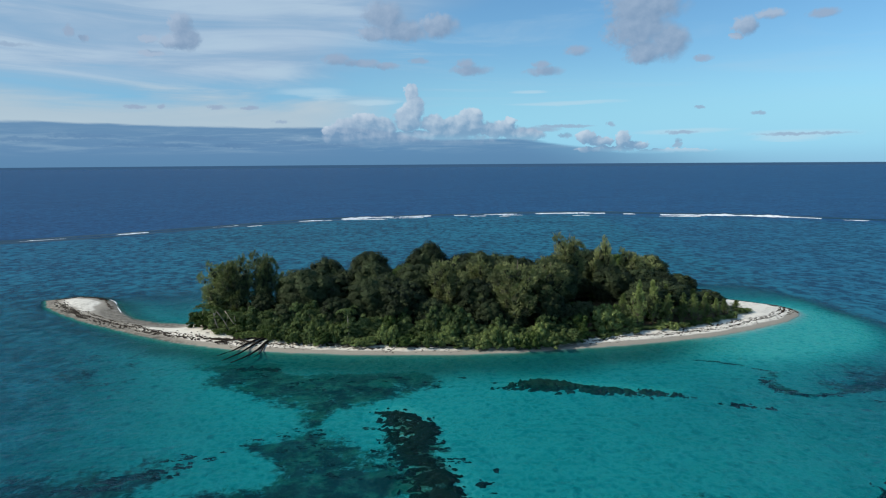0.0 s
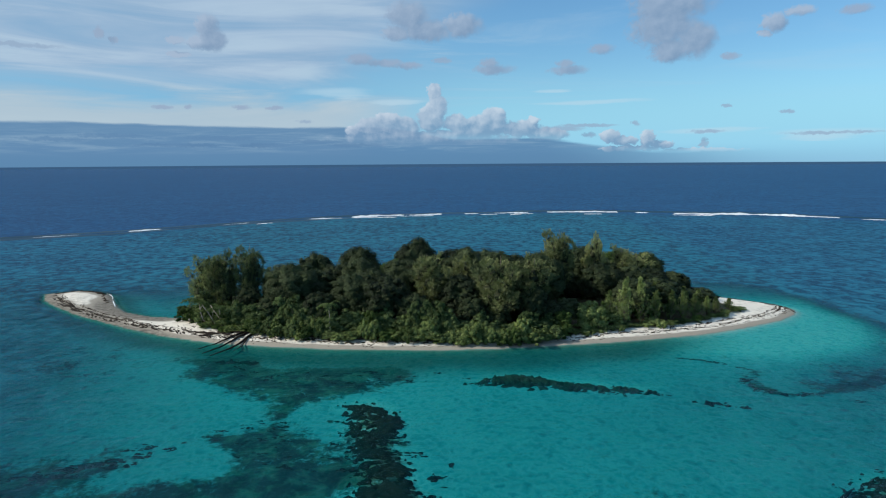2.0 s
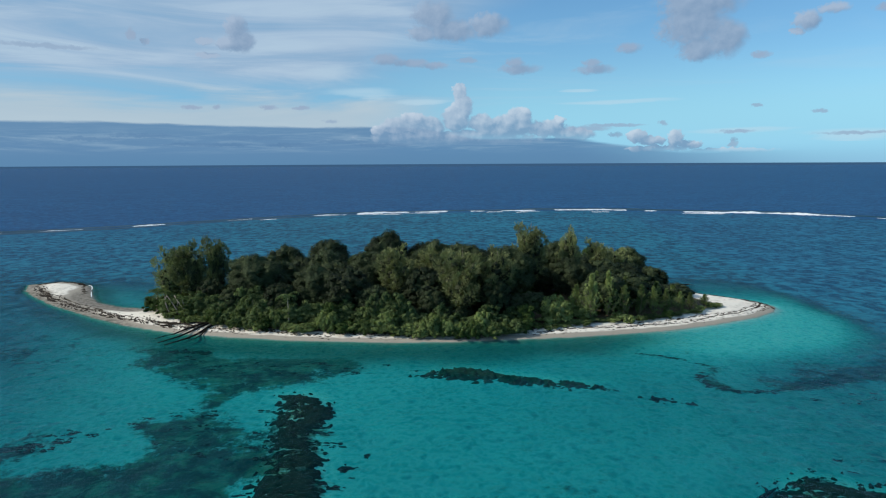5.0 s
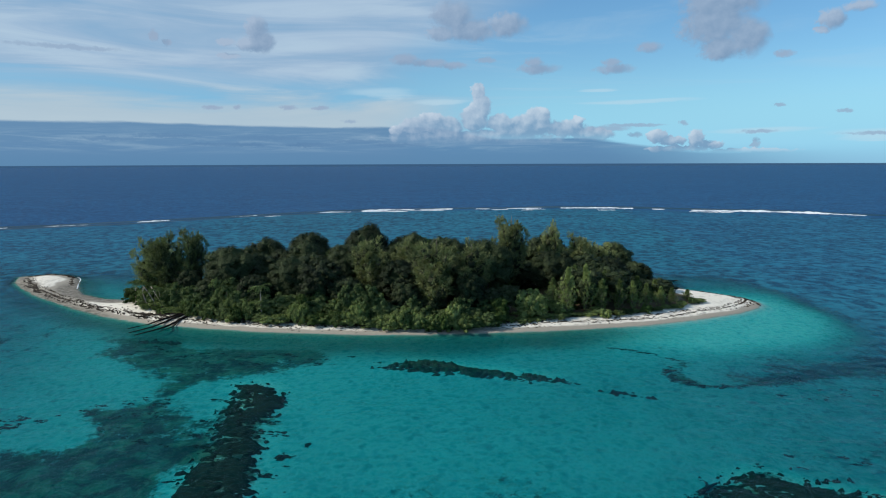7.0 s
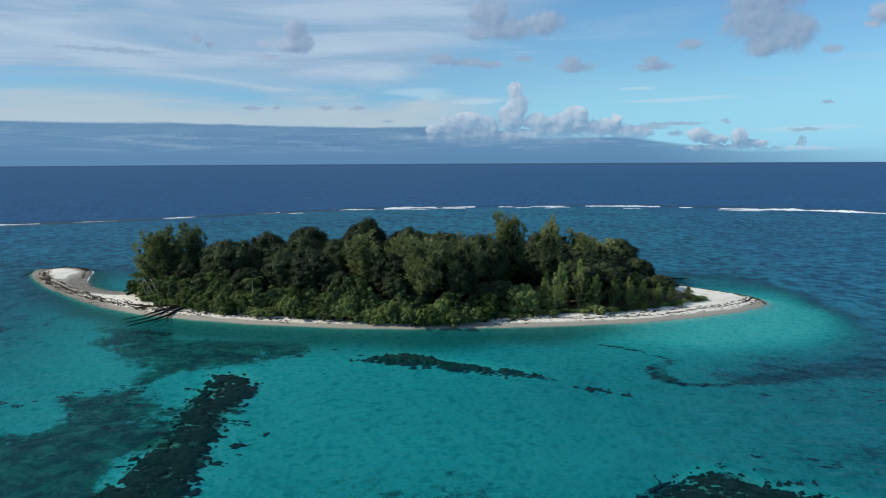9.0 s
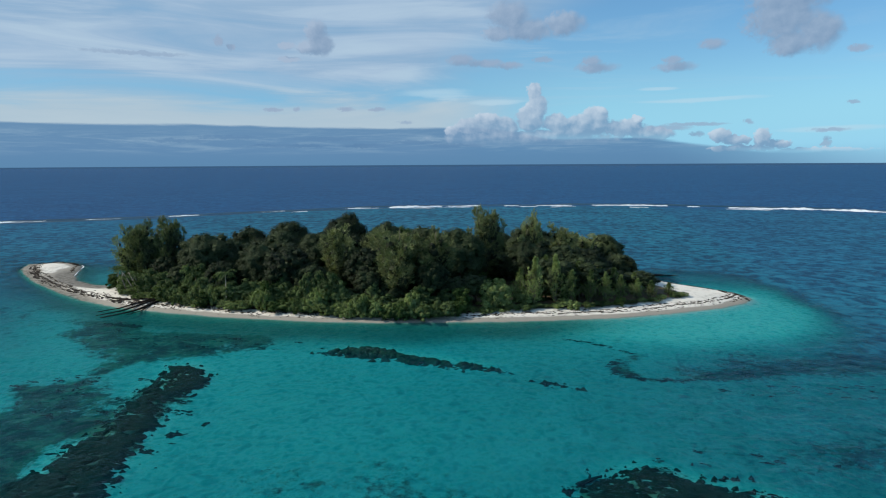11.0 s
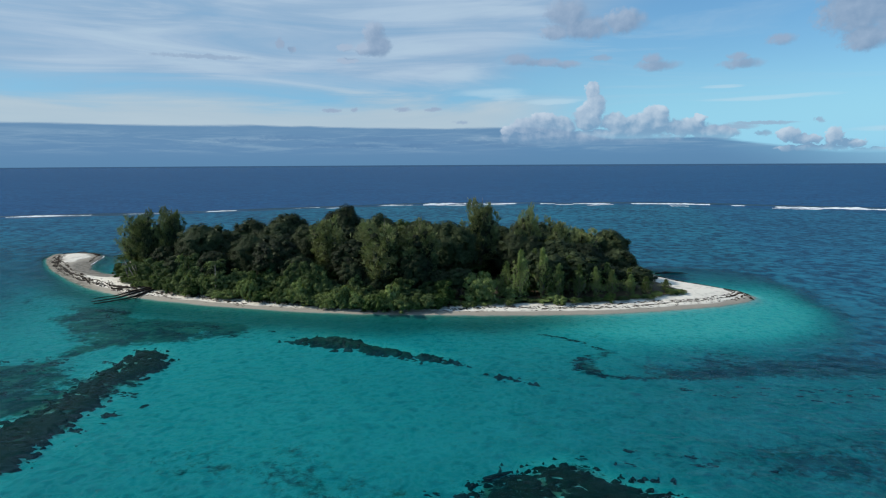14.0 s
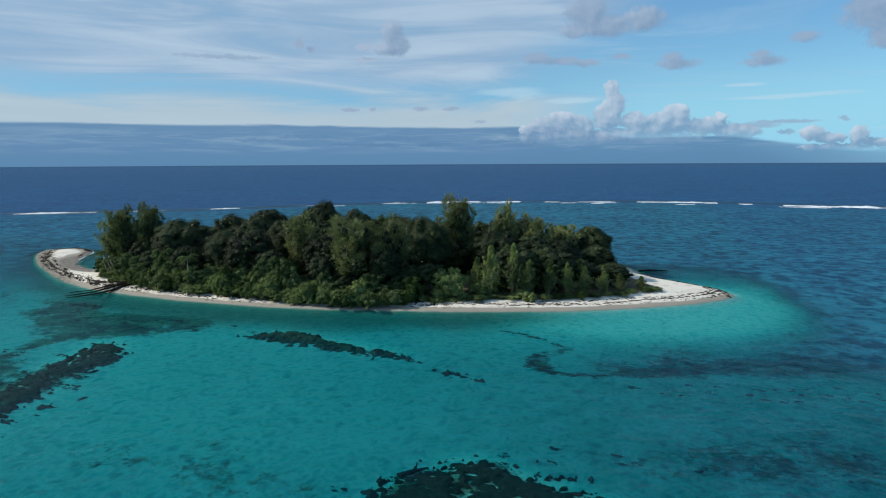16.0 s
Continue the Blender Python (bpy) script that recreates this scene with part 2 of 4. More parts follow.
def bump(t, height, strength, distance):
    n = t.nodes.new("ShaderNodeBump")
    n.inputs["Strength"].default_value, n.inputs["Distance"].default_value = strength, distance
    t.links.new(height, n.inputs["Height"])
    return n.outputs[0]


def leaf_material(name, dark, light, through=0.25, rough=0.5):
    mat, t, bsdf = material(name)
    one = t.nodes.new("ShaderNodeNewGeometry").outputs["Random Per Island"]
    tree = t.nodes.new("ShaderNodeObjectInfo").outputs["Random"]
    patch = noise_of(t, place(t), 0.35, 3.0)
    f = m1(t, "ADD", m1(t, "MULTIPLY_ADD", one, 0.60, -0.08), m1(t, "ADD", m1(t, "MULTIPLY", tree, 0.55), m1(t, "MULTIPLY_ADD", patch, 1.1, -0.58)), clamp=True)
    colour = mixc(t, f, dark, light)
    t.links.new(colour, bsdf.inputs["Base Color"])
    bsdf.inputs["Roughness"].default_value = rough
    bsdf.inputs["Specular IOR Level"].default_value = 0.12
    thin = t.nodes.new("ShaderNodeBsdfTranslucent")
    t.links.new(mixc(t, 1.0, colour, (1.1, 1.25, 0.6), "MULTIPLY"), thin.inputs[0])
    mix = t.nodes.new("ShaderNodeMixShader")
    mix.inputs[0].default_value = through
    t.links.new(bsdf.outputs[0], mix.inputs[1])
    t.links.new(thin.outputs[0], mix.inputs[2])
    t.links.new(mix.outputs[0], next(n for n in t.nodes if n.type == "OUTPUT_MATERIAL").inputs[0])
    return mat


def rough_material(name, a, b, scale=3.0, rough=0.85, relief=0.4):
    mat, t, bsdf = material(name)
    pos = place(t)
    n = noise_of(t, pos, scale, 6.0, 0.65)
    n2 = noise_of(t, pos, scale * 0.17, 3.0)
    f = m1(t, "ADD", m1(t, "MULTIPLY", n, 0.9), m1(t, "MULTIPLY_ADD", n2, 0.8, -0.4), clamp=True)
    t.links.new(mixc(t, f, a, b), bsdf.inputs["Base Color"])
    bsdf.inputs["Roughness"].default_value = rough
    bsdf.inputs["Specular IOR Level"].default_value = 0.15
    t.links.new(bump(t, n, relief, 0.05), bsdf.inputs["Normal"])
    return mat


def ground_material():
    mat, t, bsdf = material("coral_sand")
    pos = place(t)
    sep = t.nodes.new("ShaderNodeSeparateXYZ")
    t.links.new(pos, sep.inputs[0])
    z = sep.outputs[2]
    grain = noise_of(t, pos, 2.2, 8.0, 0.7)
    broad = noise_of(t, pos, 0.14, 5.0, 0.6, 0.4)
    dry = mixc(t, m1(t, "MULTIPLY_ADD", grain, 0.6, m1(t, "MULTIPLY_ADD", broad, 0.8, -0.2), clamp=True), (0.50, 0.47, 0.40), (0.80, 0.77, 0.69))
    rubble = smooth(t, noise_of(t, pos, 0.55, 7.0, 0.72, 0.4), 0.49, 0.66)
    dry = mixc(t, m1(t, "MULTIPLY", rubble, 0.62), dry, (0.26, 0.235, 0.20))
    wet = mixc(t, grain, (0.22, 0.20, 0.165), (0.36, 0.33, 0.275))
    line = m1(t, "MULTIPLY_ADD", broad, 0.34, 0.14)
    shore = mixc(t, smooth(t, z, line, m1(t, "ADD", line, 0.12)), wet, dry)
    stones = m1(t, "MULTIPLY", smooth(t, z, 0.34, 0.10), m1(t, "MULTIPLY", smooth(t, sep.outputs[0], -44.0, -58.0), smooth(t, noise_of(t, pos, 0.9, 6.0, 0.7), 0.38, 0.6, 0.3, 0.95)))
    shore = mixc(t, stones, shore, (0.085, 0.078, 0.066))
    # sand under water, with thin weed growing on it here and there
    weed = m1(t, "ADD", m1(t, "MULTIPLY", noise_of(t, pos, 0.10, 5.0, 0.6, 0.8), 0.42), m1(t, "MULTIPLY", noise_of(t, pos, 0.75, 8.0, 0.78, 0.4), 0.58))
    sand = mixc(t, grain, (0.41, 0.40, 0.35), (0.58, 0.56, 0.50))
    sea = mixc(t, m1(t, "MULTIPLY", smooth(t, m1(t, "ADD", weed, m1(t, "MULTIPLY", attr(t, "weed"), 0.30)), 0.585, 0.70), 0.92), sand, mixc(t, m1(t, "ADD", m1(t, "MULTIPLY", noise_of(t, pos, 1.3, 6.0, 0.7), 0.4), smooth(t, noise_of(t, pos, 0.24, 9.0, 0.72, 0.5), 0.42, 0.62, -0.25, 0.75), clamp=True), (0.006, 0.012, 0.008), (0.17, 0.155, 0.085)))
    # dark reflection of the trees by the shore, painted into the floor colour
    shore_mirror = mixc(t, noise_of(t, pos, 0.5, 7.0, 0.7), (0.055, 0.070, 0.040), (0.20, 0.20, 0.14))
    sea = mixc(t, m1(t, "MULTIPLY", smooth(t, m1(t, "MULTIPLY_ADD", grain, 0.3, attr(t, "shore_mirror")), 0.25, 0.95), 0.88), sea, shore_mirror)
    colour = mixc(t, smooth(t, z, -0.25, 0.0), sea, shore)
    litter = mixc(t, noise_of(t, pos, 1.6, 6.0, 0.7), (0.035, 0.028, 0.016), (0.16, 0.12, 0.07))
    colour = mixc(t, smooth(t, m1(t, "ADD", attr(t, "litter"), m1(t, "MULTIPLY_ADD", grain, 0.5, -0.25)), 0.35, 0.65), colour, litter)
    t.links.new(colour, bsdf.inputs["Base Color"])
    bsdf.inputs["Roughness"].default_value = 0.9
    bsdf.inputs["Specular IOR Level"].default_value = 0.2
    t.links.new(bump(t, grain, 0.5, 0.12), bsdf.inputs["Normal"])
    return mat


def water_material():
    """Clear sea water: light is taken out along its depth, red first, and a little is scattered back."""
    mat, t, bsdf = material("sea_water")
    t.nodes.remove(bsdf)
    pos = place(t)
    # bright net of ripple light, painted by making the depth uneven
    lens = noise_of(t, v1(t, "MULTIPLY", pos, (0.62, 0.50, 0.0)), 1.0, 5.0, 0.60, 0.25)
    web = m1(t, "ABSOLUTE", m1(t, "SUBTRACT", lens, 0.5))
    full = attr(t, "depth")
    d = m1(t, "MULTIPLY", full, m1(t, "MULTIPLY_ADD", web, 4.4, m1(t, "MULTIPLY_ADD", lens, 0.8, 0.24)))
    tint = t.nodes.new("ShaderNodeCombineColor")
    for i, k in enumerate((0.72, 0.122, 0.098)):
        t.links.new(m1(t, "POWER", 2.71828, m1(t, "MULTIPLY", d, -1.12 * k)), tint.inputs[i])
    # wind ripples, chop and the long swell
    flat = v1(t, "MULTIPLY", pos, (0.75, 0.85, 0.0))
    ripple = noise_of(t, flat, 1.1, 4.0, 0.6, 0.4)
    chop = noise_of(t, flat, 0.22, 5.0, 0.6, 0.6)
    swell = noise_of(t, v1(t, "MULTIPLY", pos, (0.018, 0.045, 0.0)), 1.0, 5.0, 0.55, 0.5)
    height = m1(t, "ADD", m1(t, "MULTIPLY", ripple, 0.25), m1(t, "ADD", m1(t, "MULTIPLY", chop, 0.9), m1(t, "MULTIPLY", swell, 0.7)))
    normal = bump(t, height, 1.0, 1.15)
    clear = t.nodes.new("ShaderNodeBsdfTransparent")
    t.links.new(tint.outputs[0], clear.inputs[0])
    murk = t.nodes.new("ShaderNodeBsdfDiffuse")
    # light and dark sides of the waves, put into the scatter colour as noise
    patch = noise_of(t, v1(t, "MULTIPLY", pos, (0.012, 0.022, 0.0)), 1.0, 6.0, 0.66, 0.8)
    lines = noise_of(t, v1(t, "MULTIPLY", pos, (0.090, 0.075, 0.0)), 1.0, 6.0, 0.68, 0.6)
    crisp = noise_of(t, v1(t, "MULTIPLY", pos, (0.30, 0.27, 0.0)), 1.0, 4.0, 0.62, 0.4)
    f = m1(t, "MULTIPLY_ADD", patch, 1.1, m1(t, "MULTIPLY_ADD", lines, 2.4, m1(t, "MULTIPLY_ADD", crisp, 4.6, -3.60)), clamp=True)
    deep = mixc(t, smooth(t, full, 9.0, 24.0), mixc(t, f, (0.004, 0.047, 0.094), (0.014, 0.136, 0.212)), mixc(t, f, (0.007, 0.042, 0.112), (0.013, 0.080, 0.192)))
    t.links.new(deep, murk.inputs[0])
    t.links.new(normal, murk.inputs["Normal"])
    body = t.nodes.new("ShaderNodeMixShader")
    t.links.new(m1(t, "SUBTRACT", 1.0, m1(t, "POWER", 2.71828, m1(t, "MULTIPLY", m1(t, "POWER", full, 3.0), -0.0028)), clamp=True), body.inputs[0])
    t.links.new(clear.outputs[0], body.inputs[1])
    t.links.new(murk.outputs[0], body.inputs[2])
    gloss = t.nodes.new("ShaderNodeBsdfGlossy")
    gloss.inputs["Roughness"].default_value = 0.22
    t.links.new(normal, gloss.inputs["Normal"])
    fres = t.nodes.new("ShaderNodeFresnel")
    fres.inputs["IOR"].default_value = 1.33
    t.links.new(normal, fres.inputs["Normal"])
    whole = t.nodes.new("ShaderNodeMixShader")
    t.links.new(m1(t, "MINIMUM", m1(t, "MULTIPLY", fres.outputs[0], 0.20), 0.16), whole.inputs[0])
    t.links.new(body.outputs[0], whole.inputs[1])
    t.links.new(gloss.outputs[0], whole.inputs[2])
    t.links.new(whole.outputs[0], next(n for n in t.nodes if n.type == "OUTPUT_MATERIAL").inputs[0])
    return mat


def foam_material():
    mat, t, bsdf = material("sea_foam")
    n = noise_of(t, place(t), 0.8, 6.0, 0.65)
    t.links.new(mixc(t, n, (0.48, 0.56, 0.60), (0.82, 0.83, 0.84)), bsdf.inputs["Base Color"])
    bsdf.inputs["Roughness"].default_value = 0.8
    t.links.new(bump(t, n, 0.8, 0.3), bsdf.inputs["Normal"])
    return mat


GROUND, WATER, FOAM = ground_material(), water_material(), foam_material()
BARK = rough_material("bark", (0.09, 0.07, 0.055), (0.26, 0.22, 0.18), 4.0)
PALE_BARK = rough_material("pale_bark", (0.20, 0.17, 0.14), (0.44, 0.40, 0.35), 4.0)
DRIFT = rough_material("drift_wood", (0.008, 0.006, 0.005), (0.036, 0.028, 0.021), 5.0)
WRACK = rough_material("dry_seaweed", (0.012, 0.009, 0.007), (0.060, 0.044, 0.030), 6.0)
REEF_TURF = rough_material("reef_turf", (0.012, 0.011, 0.008), (0.085, 0.072, 0.048), 1.6)
CORAL = rough_material("coral_rubble", (0.001, 0.0015, 0.001), (0.034, 0.028, 0.020), 4.5)
FACE = rough_material("wave_face", (0.005, 0.030, 0.062), (0.010, 0.055, 0.095), 0.4, 0.6)
LEAF_DARK = leaf_material("dark_leaves", (0.006, 0.012, 0.006), (0.060, 0.084, 0.036), 0.08, 0.65)
LEAF_MID = leaf_material("green_leaves", (0.014, 0.034, 0.009), (0.090, 0.142, 0.038), 0.25, 0.65)
LEAF_BRIGHT = leaf_material("bright_leaves", (0.026, 0.056, 0.016), (0.270, 0.335, 0.125), 0.3, 0.6)
LEAF_FRESH = leaf_material("fresh_leaves", (0.022, 0.048, 0.016), (0.178, 0.236, 0.094), 0.25, 0.6)
NEEDLE = leaf_material("needle_sprays", (0.060, 0.076, 0.034), (0.330, 0.365, 0.165), 0.16, 0.7)
# near-black green: shade inside the casuarina crowns, put into the colour
INNER_SHADE = leaf_material("inner_crown", (0.012, 0.015, 0.009), (0.050, 0.058, 0.030), 0.0, 0.8)
NEEDLE_YOUNG = leaf_material("young_needle_sprays", (0.034, 0.062, 0.020), (0.285, 0.350, 0.128), 0.15, 0.7)


# ---------------------------------------------------------------- the lie of the land
SHORE = np.array([
    (-110, 175), (-104, 166), (-96, 159), (-85, 150.3), (-74, 143.4), (-64, 137.2), (-54, 132), (-46, 129), (-40, 127), (-31, 125.4),
    (-23, 124.4), (-14, 123.6), (3, 123.4), (16, 124.4), (30, 127.5), (41, 130), (51, 133), (62, 137), (73, 142.8), (84, 150),
    (90, 156), (92.5, 161), (90.5, 166), (85, 171), (79, 175.5), (74, 181.5), (71, 190), (66, 197), (55, 199), (40, 195),
    (20, 187), (0, 180), (-20, 173), (-35, 165), (-46, 156.5), (-53, 149.3), (-59, 148.6), (-66, 150), (-74, 154), (-82, 163.5), (-88, 172.5), (-95, 178.5), (-103, 181)], float)
WOODS = np.array([
    (-56, 143.5), (-50, 139.5), (-44, 134.5), (-35, 131.6), (-25, 128.8), (-13, 127.2), (0, 126.8), (13, 125.8), (21, 126.6), (28, 128.6), (34, 132.2), (43, 136.5),
    (54, 139.4), (64, 144.2), (74, 152), (79, 157), (75, 165), (68, 178), (64, 192), (52, 195), (38, 190), (18, 182), (0, 175), (-20, 168), (-36, 160), (-48, 151)], float)
REEF = np.array([(-900, -200), (-520, 60), (-300, 256), (-267, 279), (-225, 308), (-182, 339), (-140, 383), (-94, 424), (-53, 445), (0, 458), (50, 470), (100, 474), (155, 458),
                 (200, 447), (234, 424), (262, 406), (330, 372), (480, 290), (700, 120)], float)


def distance_to(px, py, line, closed=True):
    """The distance of points from a line, less than nought inside a closed one."""
    a = line
    b = np.roll(line, -1, 0) if closed else line[1:]
    a = a if closed else line[:-1]
    best = np.full(px.shape, 1e18)
    inside = np.zeros(px.shape, bool)
    for (ax, ay), (bx, by) in zip(a, b):
        dx, dy = bx - ax, by - ay
        k = np.clip(((px - ax) * dx + (py - ay) * dy) / (dx * dx + dy * dy), 0, 1)
        best = np.minimum(best, (px - ax - k * dx) ** 2 + (py - ay - k * dy) ** 2)
        if closed:
            cross = (ay > py) != (by > py)
            inside ^= cross & (px < (bx - ax) * (py - ay) / (by - ay if by != ay else 1e-9) + ax)
    d = np.sqrt(best)
    return np.where(inside, -d, d) if closed else d


def bump2(px, py, x, y, rx, ry, turn=0.0):
    c, s = math.cos(radians(turn)), math.sin(radians(turn))
    u, v = ((px - x) * c + (py - y) * s) / rx, (-(px - x) * s + (py - y) * c) / ry
    return np.exp(-(u * u + v * v))


def wobble(px, py, size, seed=0.0):
    return (np.sin(px / size + 1.7 * np.sin(py / size * 0.8 + seed)) + np.sin(py / size * 1.3 + 1.3 * np.sin(px / size * 0.7 + seed * 2) + seed)) * 0.5


SHOAL = np.array([(66, 196), (78, 199), (90, 197), (98, 189), (101.5, 176), (102, 160), (101.5, 150), (100, 143), (95.5, 134), (87, 127), (76, 122.5), (65, 120), (52, 124), (60, 140), (80, 155), (76, 176)], float)
LONG_BED = [(-7, 95.5), (-3, 97), (2.3, 92), (3.4, 86), (2.2, 81), (5, 76.5), (8, 68), (12, 56), (13, 48), (2, 48), (1, 60), (0, 68), (0.3, 75), (-3.6, 84), (-4.6, 91)]
STRIP_BED = [(12.5, 106.4), (16, 109), (20, 111), (24.5, 110), (28, 107.6), (34, 106.2), (40, 105.2), (43.6, 103.6), (41.6, 102.2), (34, 103.4), (24, 104.8)]
EAST_BED = [(54, 66), (57.5, 71.5), (58.8, 74.2), (61.5, 75.4), (64, 74.8), (67.5, 73), (72, 72), (76, 69), (68, 64), (58, 62)]
BAY = np.array([(-92, 177), (-82, 165), (-72, 153), (-60, 148), (-56, 151), (-64, 156), (-74, 166), (-84, 176)], float)
OPTICAL = 0.42                       # how deep the floor looks, seen from the air


def logistic(v):
    return 1 / (1 + np.exp(-np.clip(v, -60, 60)))


def lagoon_depth(px, py):
    """Depth of the water where there is no beach."""
    east = logistic(-distance_to(px, py, TURF_EAST) / 3.0)
    shoal = logistic(-(distance_to(px, py, SHOAL) + 0.9 * wobble(px, py, 4.0)) / 1.7)
    d = 3.1 + 0.25 * wobble(px, py, 17.0, 1.0)
    d = d + 6.4 * logistic((py - 180 + 0.12 * px) / 12.0) + 3.2 * logistic(-(px + 70 + (py - 140) * 0.35) / 9.0)
    d = d + 4.5 * logistic((px - 104) / 3.0) * logistic((py - 118) / 5.0)
    d = d + 2.4 * logistic((px - 70) / 14.0) * logistic((112 - py) / 8.0)
    d = (d + 1.4 * east) * (1 - shoal) + (1.95 + 3.6 * logistic((py - 176) / 5.0)) * shoal
    bay = logistic(-(distance_to(px, py, BAY)) / 1.6)
    d = d * (1 - bay) + 3.8 * bay
    d = d + 0.9 * logistic((58 - py) / 6.0) + 3.0 * bump2(px, py, 78, 208, 18, 2.4) + 1.6 * bump2(px, py, 106, 122, 15, 8)
    for bed in (LONG_BED, STRIP_BED, EAST_BED):
        d = d * (1 - 0.6 * logistic(-(distance_to(px, py, np.array(bed)) + 0.3) / 0.7))
    return np.maximum(d, 0.7)


def sea_depth(px, py, s):
    """Depth of the water at the distance s from the shore."""
    return lagoon_depth(px, py) * (1 - np.exp(-np.maximum(s, 0) * (1.0 + 0.9 * logistic(-(px + 52) / 5.0)))) + 0.14 * np.maximum(s, 0).clip(0, 2)


def land(px, py):
    """Height of the sand over the water line."""
    s = distance_to(px, py, SHORE)
    flat = 1 - 0.965 * np.clip(bump2(px, py, -79, 158.5, 6.5, 13, 44) + bump2(px, py, -66, 148.5, 9, 2.4, -30), 0, 1)
    up = 1.5 * flat * (1 - np.exp(np.minimum(s, 0) * (0.16 - 0.085 * logistic(-(px + 50) / 5.0)))) + 0.12 * flat * wobble(px, py, 3.1) * (1 - np.exp(np.minimum(s, 0) * 0.3))
    return np.where(s < 0, up, -OPTICAL * 2.6 * np.tanh(sea_depth(px, py, s) / 2.6))


def ground_at(x, y):
    return float(land(np.array([float(x)]), np.array([float(y)]))[0])


TURF_WEST = np.array([(-40, 118.5), (-32, 120.5), (-27, 118.5), (-21, 113.4), (-12, 115.4), (2, 113.2), (3.5, 108), (-1, 102.5), (-9, 98.5), (-20, 98.5), (-33, 107), (-37, 109)], float)
TURF_NEAR = np.array([(-26, 84), (-19, 87), (-15.5, 93), (-12, 91), (-12.5, 85.5), (-6.5, 80.5), (-5, 75), (-1, 66), (0, 50), (-16, 50), (-14, 70), (-18, 79.5)], float)
TURF_CORNER = np.array([(-60, 72), (-42.5, 76), (-38, 78), (-34, 80.5), (-32, 76), (-32.5, 70.5), (-23, 69), (-16, 73), (-8, 70), (-4, 50), (-60, 44)], float)
TURF_EAST = np.array([(72, 112), (70, 107), (74, 106), (82, 107), (94, 111), (112, 117), (132, 124), (132, 146), (106, 140), (98, 128), (88, 121), (78, 117.5)], float)


ARC = np.array([(64, 115.5), (61.4, 111.5), (61, 106.8), (64.5, 104), (70, 104.6), (76, 107.4), (87, 112.2), (100, 119.5), (126, 130)], float)


def weed_field(px, py):
    """Where weed grows thick on the sand."""
    fray = 1.6 * wobble(px, py, 2.6) + 2.0 * wobble(px, py, 6.5, 2.0)

    def bed(line, rim, most):
        return most * logistic(-(distance_to(px, py, line) + fray) / rim)

    w = bed(TURF_WEST, 1.3, 0.72) + bed(TURF_NEAR, 0.9, 0.85) + bed(TURF_CORNER, 1.2, 0.62) + bed(TURF_EAST, 2.2, 0.62) + bed(np.array(LONG_BED, float), 0.7, 0.6) + bed(np.array(EAST_BED, float), 0.8, 0.6)
    w += 0.6 * bump2(px, py, -33, 116.8, 6, 1.6) + 0.5 * bump2(px, py, -30, 106.4, 4, 1.3) + 0.6 * bump2(px, py, -8, 112.6, 12, 1.8, -4) + 0.45 * bump2(px, py, -33, 119, 9, 1.8, 4) + 0.35 * bump2(px, py, -22, 108, 12, 4) + 0.30 * bump2(px, py, -30, 60, 30, 12)
    w += 0.5 * bump2(px, py, 110, 121, 24, 3.0, 20) + 0.5 * bump2(px, py, 62, 107, 2.2, 4)
    w += 0.55 * bump2(px, py, 90, 84, 20, 5, 10) + 0.35 * bump2(px, py, 104, 98, 20, 6, 14)
    w += 0.35 * bump2(px, py, -70, 115, 24, 14) + 0.8 * bump2(px, py, 76, 207, 20, 3.0) + 0.8 * bump2(px, py, 76, 192, 7, 2.5) + 0.5 * bump2(px, py, 40, 66, 20, 5)
    w += 0.38 * np.exp(-((distance_to(px, py, ARC, False) + 0.25 * fray) / 1.2) ** 2)
    return np.clip(w, 0, 1)


def shore_mirror_field(px, py):
    """Dark band along the shore, away from the sandy point: mirrored trees painted on the floor."""
    s = distance_to(px, py, SHORE) + 1.0 * wobble(px, py, 4.0)
    clean = logistic((px - 58) / 9.0) * logistic((186 - py) / 4.0)
    west = logistic(-(px + 44) / 5.0)
    return np.exp(-(np.maximum(s, 0) / (12.5 - 6.0 * west)) ** 2) * (1 - clean) * (0.95 - 0.15 * west)


def axis(lo, hi, step, far_lo, far_hi, grow=1.14):
    mid = list(np.arange(lo, hi + step * 0.5, step))
    a, s = mid[0], step
    left = []
    while a > far_lo:
        s *= grow
        a = max(a - s, far_lo)
        left.append(a)
    b, s = mid[-1], step
    while b < far_hi:
        s *= grow
        b = min(b + s, far_hi)
        mid.append(b)
    return np.array(left[::-1] + mid)


def sheet(name, xs, ys, heights, mat, fields):
    gx, gy = np.meshgrid(xs, ys)
    px, py = gx.ravel(), gy.ravel()
    me = bpy.data.meshes.new(name)
    w, h = len(xs), len(ys)
    i = (np.arange(h - 1)[:, None] * w + np.arange(w - 1)[None, :]).ravel()
    faces = np.stack([i, i + 1, i + w + 1, i + w], 1)
    me.from_pydata(np.stack([px, py, heights(px, py)], 1).tolist(), [], faces.tolist())
    for key, f in fields.items():
        me.attributes.new(key, "FLOAT", "POINT").data.foreach_set("value", f(px, py).astype(np.float32))
    me.polygons.foreach_set("use_smooth", [True] * len(me.polygons))
    me.materials.append(mat)
    return new(name, me)


def water_depth(px, py):
    s = distance_to(px, py, SHORE)
    d = np.where(s < 0, 0.02, sea_depth(px, py, s))
    out = distance_to(px, py, np.vstack([REEF, [(700, -900), (-900, -900)]]))
    near = logistic((np.hypot(px - 10, py - 130) - 215) / 35)
    return d + 1.2 * near + 26 * logistic((out - 4) / 7.0)


